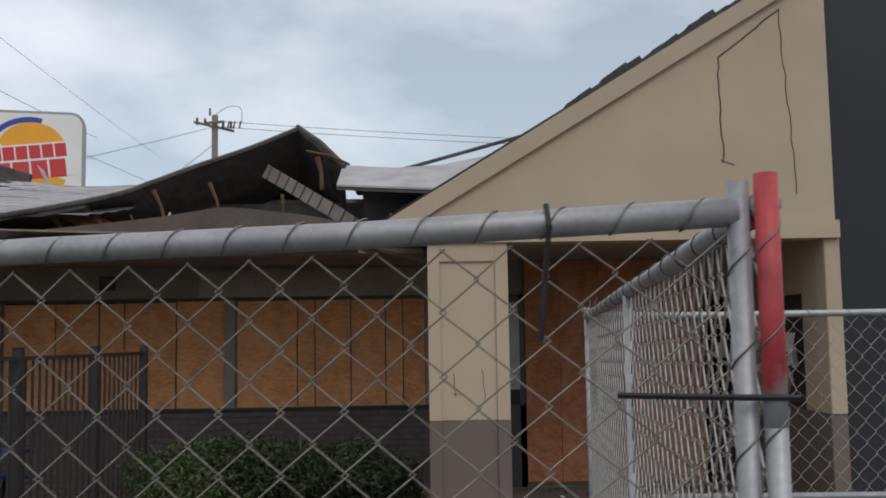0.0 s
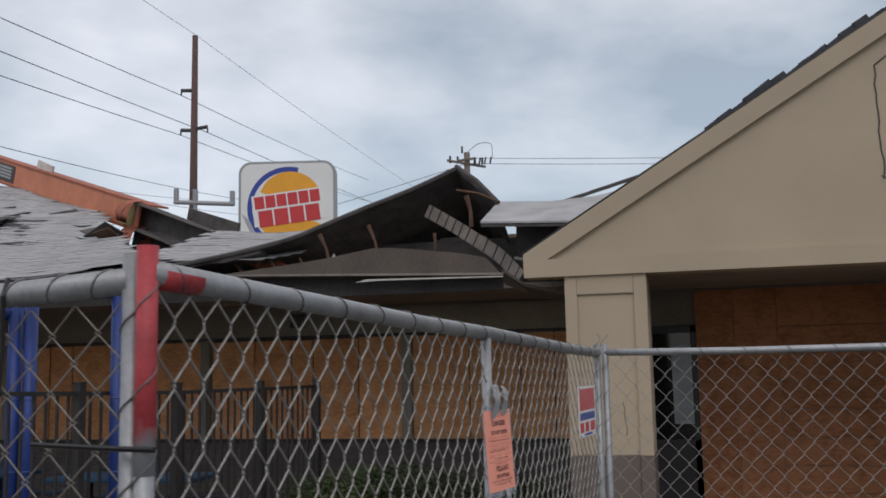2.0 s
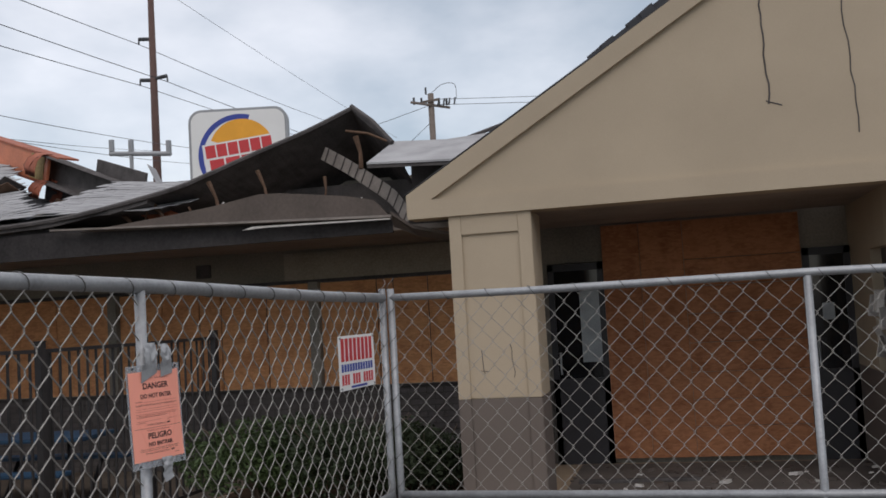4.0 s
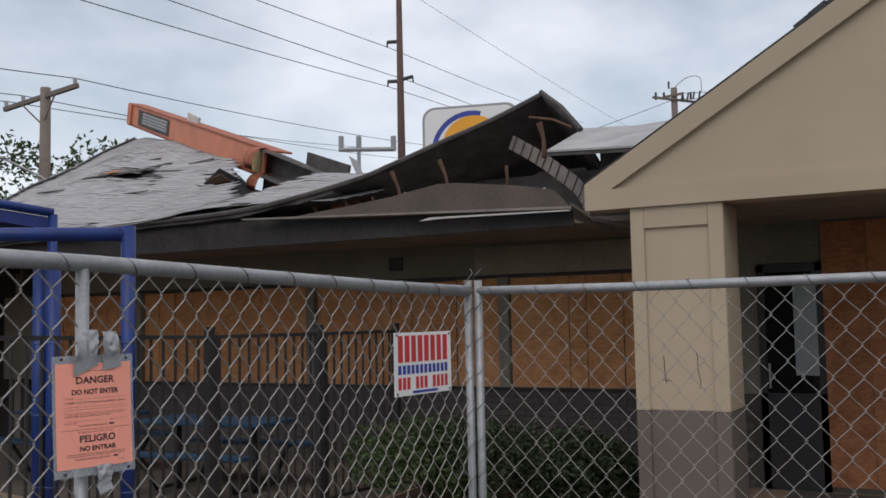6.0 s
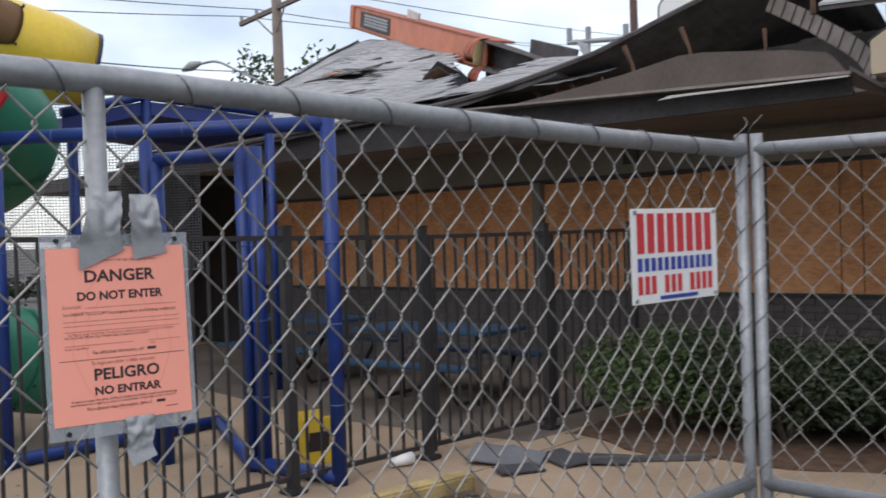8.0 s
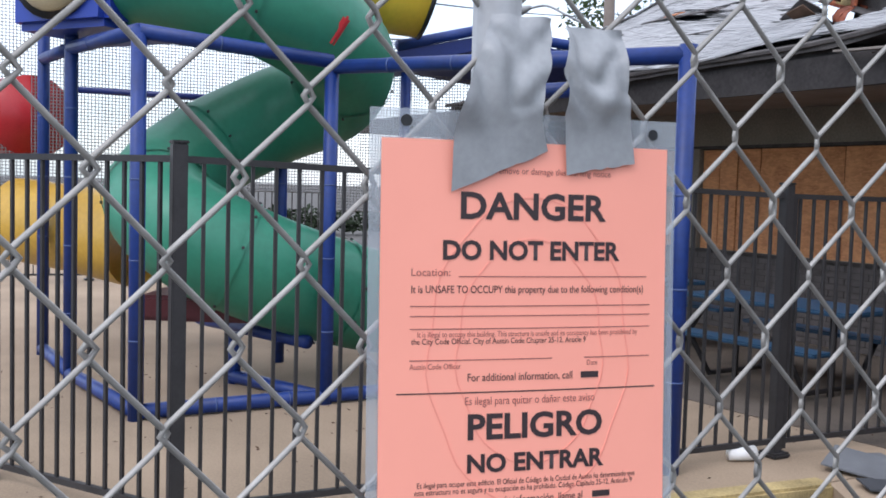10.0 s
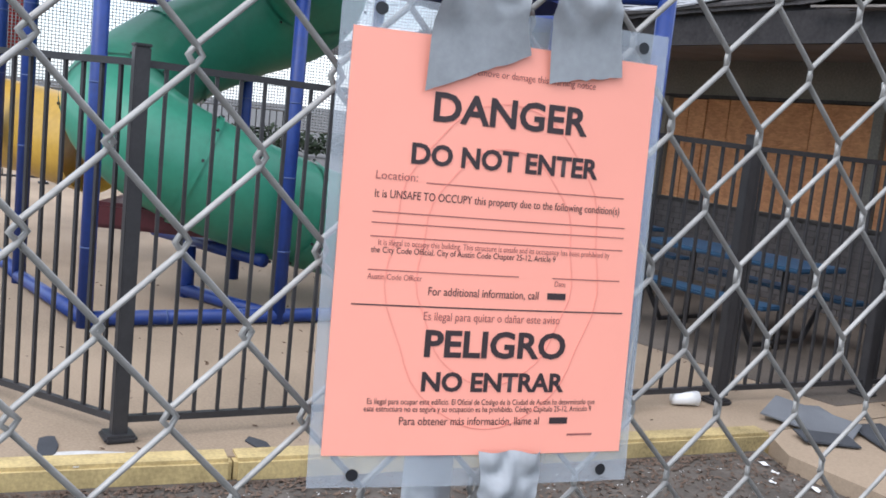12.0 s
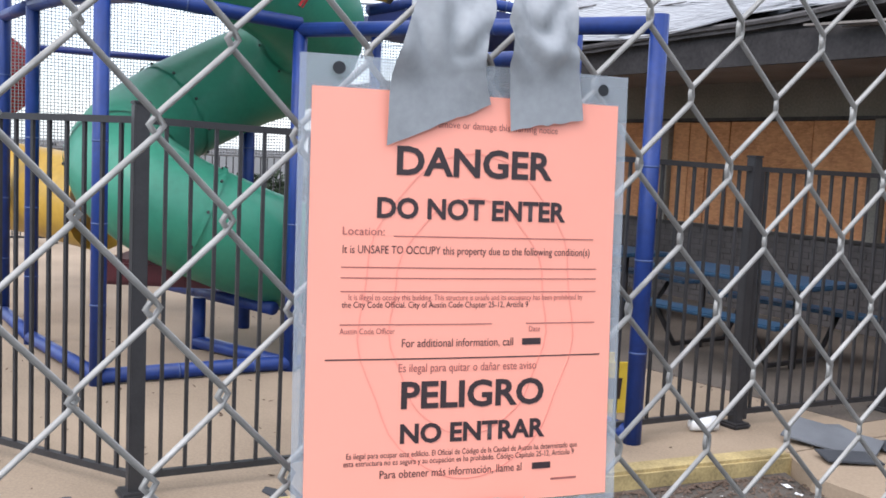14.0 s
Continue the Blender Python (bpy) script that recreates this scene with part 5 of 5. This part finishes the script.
def leaf_cloud(bm, c, rad, count, size, rnd, squash=(1, 1, 1)):
    """Small folded leaves scattered through a lumpy volume."""
    for _ in range(count):
        d = Vector((rnd.gauss(0, 1), rnd.gauss(0, 1), rnd.gauss(0, 1))).normalized()
        rr = rad * (rnd.random() ** 0.4) * (1 + 0.35 * noise.noise(d * 2 + Vector(c)))
        p = Vector(c) + Vector((d.x * rr * squash[0], d.y * rr * squash[1], d.z * rr * squash[2]))
        if p.z < SLAB:
            continue
        e = Euler((rnd.uniform(0, 6.3), rnd.uniform(0, 6.3), rnd.uniform(0, 6.3))).to_matrix()
        s = size * rnd.uniform(0.6, 1.4)
        q = [p + e @ Vector(v) * s for v in ((0, -1, 0), (0.45, 0, 0.12), (0, 1, 0), (-0.45, 0, 0.12))]
        v = [bm.verts.new(x) for x in q]
        bm.faces.new((v[0], v[1], v[2]))
        bm.faces.new((v[0], v[2], v[3]))


def shrub(x, y, h, rad, light, seed, label):
    rnd = random.Random(seed)
    s = thing("shrub", label, "shrub", "shrubs under the windows")
    for k in range(9):
        a = rnd.uniform(0, 6.3)
        part("stem", rod([(x, y, SLAB - 0.05), (x + 0.3 * rad * math.cos(a), y + 0.3 * rad * math.sin(a), SLAB + h * 0.5), (x + 0.7 * rad * math.cos(a), y + 0.7 * rad * math.sin(a), SLAB + h * 0.9)], 0.012, 5, True, [0.02, 0.012, 0.004]), BARK, s)
    bm = bmesh.new()
    for k in range(10):
        a, q = rnd.uniform(0, 6.3), rnd.random() ** 0.5 * rad * 0.65
        leaf_cloud(bm, (x + q * math.cos(a), y + q * math.sin(a), SLAB + h * rnd.uniform(0.3, 0.75)), rad * 0.5, 900, 0.028, rnd, (1, 1, h / rad * 0.55))
    part("foliage", bm, light, s)


shrub(-2.25, 9.3, 0.92, 0.80, LEAF, 41, "leafy green shrub against the boarded wall")
shrub(-1.40, 9.45, 0.92, 0.90, LEAF_DARK, 42, "dense dark shrub beside the porch")
shrub(-0.72, 9.75, 0.74, 0.62, LEAF_DARK, 43, "low dark shrub behind the porch column")

debris = thing("roof_debris", "torn grey shingle sheets lying on the walk", "debris")
random.seed(77)
for k, (x, y, rz, tilt, s) in enumerate(((-2.74, 7.66, 24, 12, 0.27), (-2.42, 7.92, -24, 5, 0.20), (-2.20, 8.05, 32, 3, 0.22), (-2.50, 7.50, 62, 4, 0.17), (-2.95, 7.90, 75, 5, 0.15))):
    part("shingle_sheet", bx(-s, s, -s * 0.55, s * 0.55, 0, 0.012, pose(x, y, SLAB + 0.01 + abs(math.sin(radians(tilt))) * s * 0.6, tilt, tilt * 0.5, rz), 0.003), SLATE if k in (0, 4) else SHINGLE_DARK, debris)
part("charred_plank", bx(-0.44, 0.44, -0.045, 0.045, 0, 0.035, pose(-1.93, 8.28, SLAB, 0, 0, 40), 0.006), CHAR, debris)

rnd = random.Random(9)
DEADLEAF = mat("dead_leaf", (0.115, 0.075, 0.052), 0.8, vary=0.5, scale=8, bump=0.0)
SCRAPS = ((-2.50, 6.97, 0.022, 0.4), (-2.38, 6.92, 0.016, 1.3), (-2.13, 6.93, 0.026, 2.1), (-2.28, 6.78, 0.014, 0.9), (-1.94, 6.88, 0.018, 2.8))
litter = bmesh.new()


def curled_leaf(bm, x, y, z, sz):
    e = pose(x, y, z, rnd.uniform(-30, 30), rnd.uniform(-30, 30), rnd.uniform(0, 360))
    v = [bm.verts.new(e @ (Vector(q) * sz)) for q in ((-1, 0, 0.1), (0, -0.45, 0.0), (1, 0, 0.18), (0, 0.45, 0.12), (0, 0, 0.32))]
    for a, b in ((0, 1), (1, 2), (2, 3), (3, 0)):
        bm.faces.new((v[a], v[b], v[4]))


for _ in range(6500):
    y = rnd.uniform(2.9, 7.1)
    kx = -3.36 + max(0, y - 2.9) * 0.137 + 0.13
    x = kx + rnd.random() ** 2.2 * 2.6
    curled_leaf(litter, x, y, GROUND + 0.056, rnd.uniform(0.007, 0.022))
whole("leaf_litter", litter, DEADLEAF, "brown curled dead leaves heaped along the kerb", "leaves", kind="stuff")
grit = bmesh.new()
for _ in range(900):
    y = rnd.uniform(3.0, 7.0)
    x = -3.1 + max(0, y - 2.9) * 0.137 + rnd.random() ** 1.6 * 2.4
    sz = rnd.uniform(0.003, 0.009)
    curled_leaf(grit, x, y, GROUND + 0.054, sz)
whole("pale_grit", grit, PALE, "pale glass and plaster grit strewn along the kerb", "grit", kind="stuff")
for x, y, sz, rz in SCRAPS:
    bm = bmesh.new()
    g = [[bm.verts.new((x + sz * (i - 1.5) + 0.3 * sz * math.sin(rz + j), y + sz * 0.6 * (j - 1), GROUND + 0.06 + sz * 0.5 * (0.5 + 0.5 * math.sin(rz * 3 + i * 1.9 + j * 2.3)))) for i in range(4)] for j in range(3)]
    for j in range(2):
        for i in range(3):
            bm.faces.new((g[j][i], g[j][i + 1], g[j + 1][i + 1], g[j + 1][i]))
    ext = bmesh.ops.extrude_face_region(bm, geom=bm.faces[:])
    for v in ext["geom"]:
        if isinstance(v, bmesh.types.BMVert):
            v.co.z -= 0.003
    whole("paper_scrap", bm, CUP, "crumpled white paper scrap in the mulch", "litter", "paper scraps")
crumbs = bmesh.new()
for _ in range(260):
    x, y = rnd.uniform(-8.5, -2.9), rnd.uniform(2.6, 8.8)
    if x > -3.36 + max(0, y - 2.9) * 0.137 - 0.12:
        continue
    sz = rnd.uniform(0.008, 0.022)
    curled_leaf(crumbs, x, y, SLAB + 0.003, sz)
whole("slab_crumbs", crumbs, BURNT, "small dark crumbs scattered over the playground slab", "litter", kind="stuff")
for x, y, sx, sy, rz in ((-3.30, 4.28, 0.10, 0.05, 15), (-3.50, 3.35, 0.16, 0.05, -20), (-3.62, 5.4, 0.06, 0.03, 40), (-3.22, 5.9, 0.07, 0.03, 70)):
    pts = [(x + sx * math.cos(a) * rnd.uniform(0.7, 1.2), y + sy * math.sin(a) * rnd.uniform(0.7, 1.2) + sx * math.cos(a) * math.sin(radians(rz)) * 0.5) for a in [k * math.pi / 4 for k in range(8)]]
    whole("shingle_flake", flatslab(bmesh.new(), pts, SLAB, SLAB + 0.008), SHINGLE_DARK, "dark torn shingle flake lying on the slab", "debris", "shingle flakes")
chip = [(-3.33, 3.30), (-3.22, 3.42), (-3.24, 3.62), (-3.34, 3.66), (-3.40, 3.5), (-3.42, 3.34)]
whole("concrete_chip", flatslab(bmesh.new(), chip, SLAB, SLAB + 0.006), PALE, "pale spalled patch on the slab edge", "patch")
rub, rub2 = bmesh.new(), bmesh.new()
for k in range(190):
    x, y = rnd.uniform(0.6, 3.7), rnd.uniform(8.3, 11.3)
    if x < CX1 + 0.12 and 8.9 < y < 9.6:
        continue
    sz = rnd.uniform(0.02, 0.11) * rnd.random() + 0.012
    e = pose(x, y, SLAB + 0.004, rnd.uniform(-14, 14), rnd.uniform(-14, 14), rnd.uniform(0, 360))
    n = rnd.randint(4, 6)
    ring = [Vector((sz * rnd.uniform(0.5, 1.1) * math.cos(6.283 * q / n), sz * rnd.uniform(0.4, 0.8) * math.sin(6.283 * q / n), 0)) for q in range(n)]
    tgt = rub if k % 4 == 0 else rub2
    lo = [tgt.verts.new(e @ v) for v in ring]
    hi = [tgt.verts.new(e @ (v * 0.9 + Vector((0, 0, sz * 0.35)))) for v in ring]
    tgt.faces.new(hi)
    for q in range(n):
        tgt.faces.new((lo[q], lo[(q + 1) % n], hi[(q + 1) % n], hi[q]))
whole("rubble", rub, PALE, "pale broken plaster before the entrance", "rubble", kind="stuff")
whole("burnt_rubble", rub2, FASCIA_BROWN, "dark burnt rubble before the entrance", "rubble", kind="stuff")
for x, y, rz, L_ in ((1.9, 9.2, 12, 0.7), (2.9, 9.6, -20, 0.5), (1.3, 10.4, 5, 0.6), (3.1, 8.8, 8, 0.45)):
    whole("burnt_plank", bx(-L_, L_, -0.05, 0.05, 0, 0.03, pose(x, y, SLAB + 0.004, 0, 0, rz), 0.004), CHAR, "charred plank lying before the boarded entrance", "plank", "burnt planks")

# ---- poles, wires, sign and far things ----
def utility_pole(base, top, r, label, material):
    return thing("utility_pole", label, "pole", "utility poles")


tp = utility_pole(0, 0, 0, "tall rust-brown transmission pole with insulators", POLERUST)
TX, TY = -38.80, 70.0
part("pole_shaft", rod([(TX, TY, GROUND), (TX, TY, 15), (TX, TY, 30.0)], 0.3, 12, True, [0.42, 0.34, 0.24]), POLERUST, tp, smooth=True)
for z, sgn in ((25.3, -1), (21.9, -1), (22.0, 1)):
    part("insulator", rod([(TX + sgn * 0.2, TY, z), (TX + sgn * 1.2, TY, z + 0.1)], 0.16, 8), CABLE, tp)
    part("insulator_drop", rod([(TX + sgn * 1.2, TY, z + 0.1), (TX + sgn * 1.25, TY, z - 0.35)], 0.07, 6), CABLE, tp)


def wire(a, b, sag, r, label="dark overhead wire strung between poles"):
    a, b = Vector(a), Vector(b)
    pts = [a.lerp(b, k / 16) - Vector((0, 0, sag * 4 * (k / 16) * (1 - k / 16))) for k in range(17)]
    whole("overhead_wire", rod(pts, r, 4, False), CABLE, label, "cable", "overhead wires")


for (x, z), d in (((TX - 1.25, 25.0), (-0.132, 1, 0.10)), ((TX - 1.25, 21.6), (-0.136, 1, 0.10)), ((TX + 1.25, 21.6), (-0.036, 1, 0.044)), ((TX, 30.1), (-0.02, 1, -0.01))):
    p, d = Vector((x, TY, z)), Vector(d)
    wire(p, p - d * 62, 0.25, 0.03 if z < 29 else 0.018)
    wire(p, p + d * 75, 0.3, 0.03 if z < 29 else 0.018)

fp = utility_pole(0, 0, 0, "distant wooden pole with crossarms and hardware", POLEWOOD)
FX, FY, FZ = -14.95, 67.0, 17.45
part("pole_shaft", rod([(FX, FY, GROUND), (FX, FY, FZ)], 0.22, 10), POLEWOOD, fp, smooth=True)
for dz, hw, turn in ((-0.85, 1.5, 35), (-0.55, 1.0, -40)):
    part("crossarm", bx(-hw, hw, -0.07, 0.07, -0.08, 0.08, pose(FX, FY - 0.2, FZ + dz, 0, 6, turn), 0.01), POLEWOOD, fp)
for q in (-1.3, -0.7, 0.7, 1.3):
    part("insulator", rod([(FX + q * 0.8, FY - 0.2 + q * 0.5, FZ - 0.85), (FX + q * 0.8, FY - 0.2 + q * 0.5, FZ - 0.35)], 0.09, 6), CABLE, fp)
for q in (0.5, 0.9, 1.3, 1.7):
    part("cutout", rod([(FX + q, FY, FZ - 0.95), (FX + q + 0.1, FY, FZ - 0.45)], 0.07, 6), CABLE, fp)
part("insulator", rod([(FX - 0.35, FY, FZ), (FX - 0.35, FY, FZ + 0.5)], 0.08, 6), CABLE, fp)
part("conduit_loop", rod(smooth_path([(FX, FY, FZ), (FX + 0.9, FY, FZ + 0.6), (FX + 1.8, FY, FZ + 0.5), (FX + 1.9, FY, FZ - 0.5)], 4), 0.022, 5), CABLE, fp)
wire((FX, FY, FZ - 0.4), (FX + 55, FY + 12, FZ - 0.3), 0.6, 0.022)
wire((FX, FY, FZ - 0.8), (FX + 55, FY + 12, FZ - 0.8), 0.6, 0.022)
wire((FX, FY, FZ - 0.8), (FX - 40, FY + 14, FZ - 4.5), 0.6, 0.022)
wire((FX, FY, FZ - 2.0), (FX - 9, FY + 2, FZ - 8.0), 0.1, 0.022)

lp = utility_pole(0, 0, 0, "weathered wooden pole with one crossarm", POLEWOOD)
LX, LY, LZ = -21.85, 20.8, 8.95
part("pole_shaft", rod([(LX, LY, GROUND), (LX, LY, LZ)], 0.17, 12, True, [0.2, 0.15]), POLEWOOD, lp, smooth=True)
AL, AR = Vector((-23.65, 20.75, 8.50)), Vector((-20.40, 20.75, 8.82))
ad = AR - AL
ang = math.atan2(ad.z, ad.x)
am = Matrix.Translation((AL + AR) / 2) @ Matrix.Rotation(-ang, 4, "Y")
hl = ad.length / 2
part("crossarm", bx(-hl, hl, -0.06, 0.06, -0.07, 0.07, am, 0.008), POLEWOOD, lp)
part("brace", rod([am @ Vector((-0.75, -0.07, -0.05)), (LX, LY - 0.1, LZ - 1.15)], 0.025, 5), POLEWOOD, lp)
part("brace", rod([am @ Vector((0.75, -0.07, -0.05)), (LX, LY - 0.1, LZ - 1.15)], 0.025, 5), POLEWOOD, lp)
for q, d in ((-hl + 0.1, (-0.24, 1, 0.135)), (-0.75, (-0.17, 1, 0.10)), (hl - 0.1, (-0.17, 1, 0.11))):
    part("insulator", rod([am @ Vector((q, 0, 0.05)), am @ Vector((q, 0, 0.24))], 0.06, 8), SIGNGREY, lp)
    p0, d = am @ Vector((q, 0, 0.24)), Vector(d)
    wire(p0, p0 + d * 40, 0.3, 0.016)
    wire(p0, p0 - d * 24, 0.25, 0.016)
wire((-21.9, 20.6, 6.75), (-14.5, 9.0, 4.9), 0.1, 0.018)
wire((-21.9, 20.8, 6.9), (-33.0, 60.0, 10.5), 0.5, 0.016)

sl = thing("street_lamp", "grey street lamp on a long curved arm", "street lamp")
arm = smooth_path([(-18.8, 19.3, 5.2), (-19.7, 19.0, 5.8), (-20.7, 18.4, 6.4), (-21.2, 18.1, 6.68), (-21.9, 18.0, 6.7)], 5)
part("arm", rod(arm, 0.035, 8), GALV, sl, smooth=True)
part("pole_shaft", rod([(-18.8, 19.3, GROUND), (-18.8, 19.3, 5.3)], 0.08, 8), GALV, sl, smooth=True)
part("head", rod([(-21.85, 18.0, 6.72), (-22.3, 18.0, 6.70), (-22.75, 18.0, 6.64)], 0.15, 12, True, [0.06, 0.14, 0.05]), SIGNGREY, sl, smooth=True)

fp2 = utility_pole(0, 0, 0, "far wooden pole with two crossarms", POLEWOOD)
part("pole_shaft", rod([(-45.5, 34, GROUND), (-45.5, 34, 10.7)], 0.2, 8), POLEWOOD, fp2)
for z, hw in ((10.2, 1.2), (9.3, 1.7)):
    part("crossarm", bx(-hw, hw, -0.09, 0.09, -0.09, 0.09, pose(-45.5, 33.7, z, 0, 6, 0)), POLEWOOD, fp2)
    for q in (-0.9, -0.45, 0.45, 0.9):
        part("insulator", rod([(-45.5 + q * hw, 33.7, z - q * hw * 0.1), (-45.5 + q * hw, 33.7, z + 0.35 - q * hw * 0.1)], 0.09, 6), CABLE, fp2)
for dz in (0.3, -0.9, -2.0):
    wire((-45.5, 33.7, 10.2 + dz), (-70.0, 25.0, 11.4 + dz), 0.3, 0.025)

# tall restaurant sign, its lettering as plain shapes
big = thing("pole_sign", "tall white rounded restaurant sign with amber and red shapes", "sign")
SCX, SCZ, SCY = -14.56, 8.24, 34.8
sgm = pose(SCX, SCY, SCZ, 0, 0, 14)
HW, HH = 1.92, 1.85


def rounded(bm, hw, hh, r, y0, y1, m):
    pts = []
    for sx, sz, a0 in ((1, 1, 0), (-1, 1, 90), (-1, -1, 180), (1, -1, 270)):
        for k in range(7):
            a = radians(a0 + k * 15)
            pts.append((sx * (hw - r) + r * math.cos(a), sz * (hh - r) + r * math.sin(a)))
    prism(bm, pts, y0, y1)
    bm.transform(m)
    return bm


part("case", rounded(bmesh.new(), HW, HH, 0.5, -0.25, 0.25, sgm), SIGNGREY, big)
part("face", rounded(bmesh.new(), HW - 0.1, HH - 0.1, 0.42, -0.275, -0.251, sgm), SIGNWHITE, big)


def arc_band(r0, r1, a0, a1, y, squash, off=(0, 0)):
    bm = bmesh.new()
    n = 28
    ring = []
    for k in range(n + 1):
        a = radians(a0 + (a1 - a0) * k / n)
        ring.append([(off[0] + q * math.cos(a), off[1] + q * math.sin(a) * squash) for q in (r0, r1)])
    prism_pts = [p[0] for p in ring] + [p[1] for p in ring[::-1]]
    vs = [bm.verts.new((x, y, z)) for x, z in prism_pts]
    for k in range(n):
        bm.faces.new((vs[k], vs[k + 1], vs[2 * n - k], vs[2 * n + 1 - k]))
    bm.transform(sgm)
    return bm


part("blue_arc", arc_band(1.42, 1.62, 75, 250, -0.279, 1.0, (0.05, 0.0)), SIGNBLUE, big)
part("amber_cap", arc_band(0.0, 1.25, 20, 160, -0.281, 0.98, (0.12, 0.2)), SIGNORANGE, big)
part("amber_foot", arc_band(0.0, 1.25, 200, 340, -0.281, 0.98, (0.12, -0.25)), SIGNORANGE, big)
part("white_band", bx(-1.35, 1.6, -0.288, -0.283, -0.62, 0.62, sgm @ pose(0, 0, 0, 0, -7, 0)), SIGNWHITE, big)
tm = sgm @ pose(0, 0, 0, 0, -7, 0)
for k in range(6):
    x = -1.25 + k * 0.44
    part("red_bar", bx(x, x + 0.385, -0.295, -0.29, 0.07, 0.56, tm, 0.002), SIGNRED, big)
for k in range(4):
    x = -1.15 + k * 0.62
    part("red_bar", bx(x, x + 0.55, -0.295, -0.29, -0.66, -0.01, tm, 0.002), SIGNRED, big)
part("mast", rod([sgm @ Vector((0, 0, -HH)), sgm @ Vector((0, 0, -8.5))], 0.22, 12), SIGNGREY, big, smooth=True)

# rooftop bar with small lamps beyond the roof
rl = thing("roof_light_bar", "grey metal bar with small floodlights above the far roof", "light bar")
part("bar", rod([(-12.0, 22.0, 6.22), (-10.3, 22.0, 6.06)], 0.06, 8), SIGNGREY, rl)
for x in (-11.95, -11.4, -10.35):
    part("lamp", bx(x - 0.05, x + 0.05, 21.95, 22.05, 6.2 - (x + 11.3) * 0.107, 6.5 - (x + 11.3) * 0.107), SIGNGREY, rl)
part("stand", rod([(-11.4, 22.0, GROUND), (-11.4, 22.0, 6.2)], 0.05, 6), SIGNGREY, rl)


def tree(x, y, h, rad, seed, label):
    rnd = random.Random(seed)
    t = thing("tree", label, "tree", "trees behind the roof")
    bm = rod([(x, y, GROUND), (x + 0.1, y, h * 0.35), (x - 0.1, y, h * 0.7)], 0.2, 10, True, [0.24, 0.17, 0.08])
    for k in range(8):
        a = rnd.uniform(0, 6.3)
        z = h * rnd.uniform(0.35, 0.65)
        tube(bm, [(x, y, z), (x + rad * 0.4 * math.cos(a), y + rad * 0.4 * math.sin(a), z + h * 0.12), (x + rad * 0.8 * math.cos(a), y + rad * 0.8 * math.sin(a), z + h * 0.25)], 0.06, 6, True, [0.08, 0.05, 0.015])
    part("trunk", bm, BARK, t)
    bm = bmesh.new()
    for k in range(26):
        a, q = rnd.uniform(0, 6.3), rnd.random() ** 0.5 * rad
        leaf_cloud(bm, (x + q * math.cos(a), y + q * math.sin(a), h * rnd.uniform(0.55, 0.98)), rad * 0.3, 160, 0.10, rnd)
    part("crown", bm, LEAF, t)


tree(-22.3, 23.4, 7.3, 2.8, 51, "leafy tree behind the damaged roof")
tree(-26.2, 24.0, 6.6, 2.0, 52, "leafy tree beside the wooden pole")
tree(-31.5, 26.5, 7.2, 2.4, 53, "leafy tree beyond the playground")

hedge = bmesh.new()
rnd = random.Random(88)
for k in range(60):
    t = k / 59
    leaf_cloud(hedge, (-34 + 4 * t + rnd.uniform(-0.5, 0.5), -14 + 44 * t, 0.15 + rnd.uniform(-0.2, 0.2)), 0.6, 200, 0.13, rnd, (1, 1, 0.9))
whole("hedge", hedge, LEAF_DARK, "dark hedge row across the far lot", "hedge", kind="stuff")

# ---- brick under the boarded windows ----
part("mortar", bx(-10.6, 0.34, WY - 0.012, WY - 0.001, SLAB, 0.884), MORTAR, wall_n)
brick_mesh = finish("brick", bx(0, 0.194, -0.012, 0.0, 0, 0.060, None, 0.003), BRICK)
far_bricks = bmesh.new()
made = 0
for k in range(13):
    z = SLAB + 0.008 + k * 0.0715
    x = -10.55 + (0.1 if k % 2 else 0)
    while x < 0.13:
        dy = random.Random(int(x * 100) + k * 977).uniform(-0.003, 0.003)
        if -5.6 < x < -0.9 and made < 300:
            ob = new("brick", brick_mesh)
            ob.location = (x, WY - 0.013 + dy, z)
            ob.parent = wall_n
            made += 1
        else:
            vs = [far_bricks.verts.new((x + a, WY - 0.013 + dy + b, z + c)) for b in (0.0, -0.012) for a, c in ((0, 0), (0.194, 0), (0.194, 0.06), (0, 0.06))]
            for q in ((4, 5, 6, 7), (0, 1, 5, 4), (1, 2, 6, 5), (2, 3, 7, 6), (3, 0, 4, 7)):
                far_bricks.faces.new([vs[n] for n in q])
        x += 0.204
tagged(part("bricks", far_bricks, BRICK, wall_n), kind="stuff")
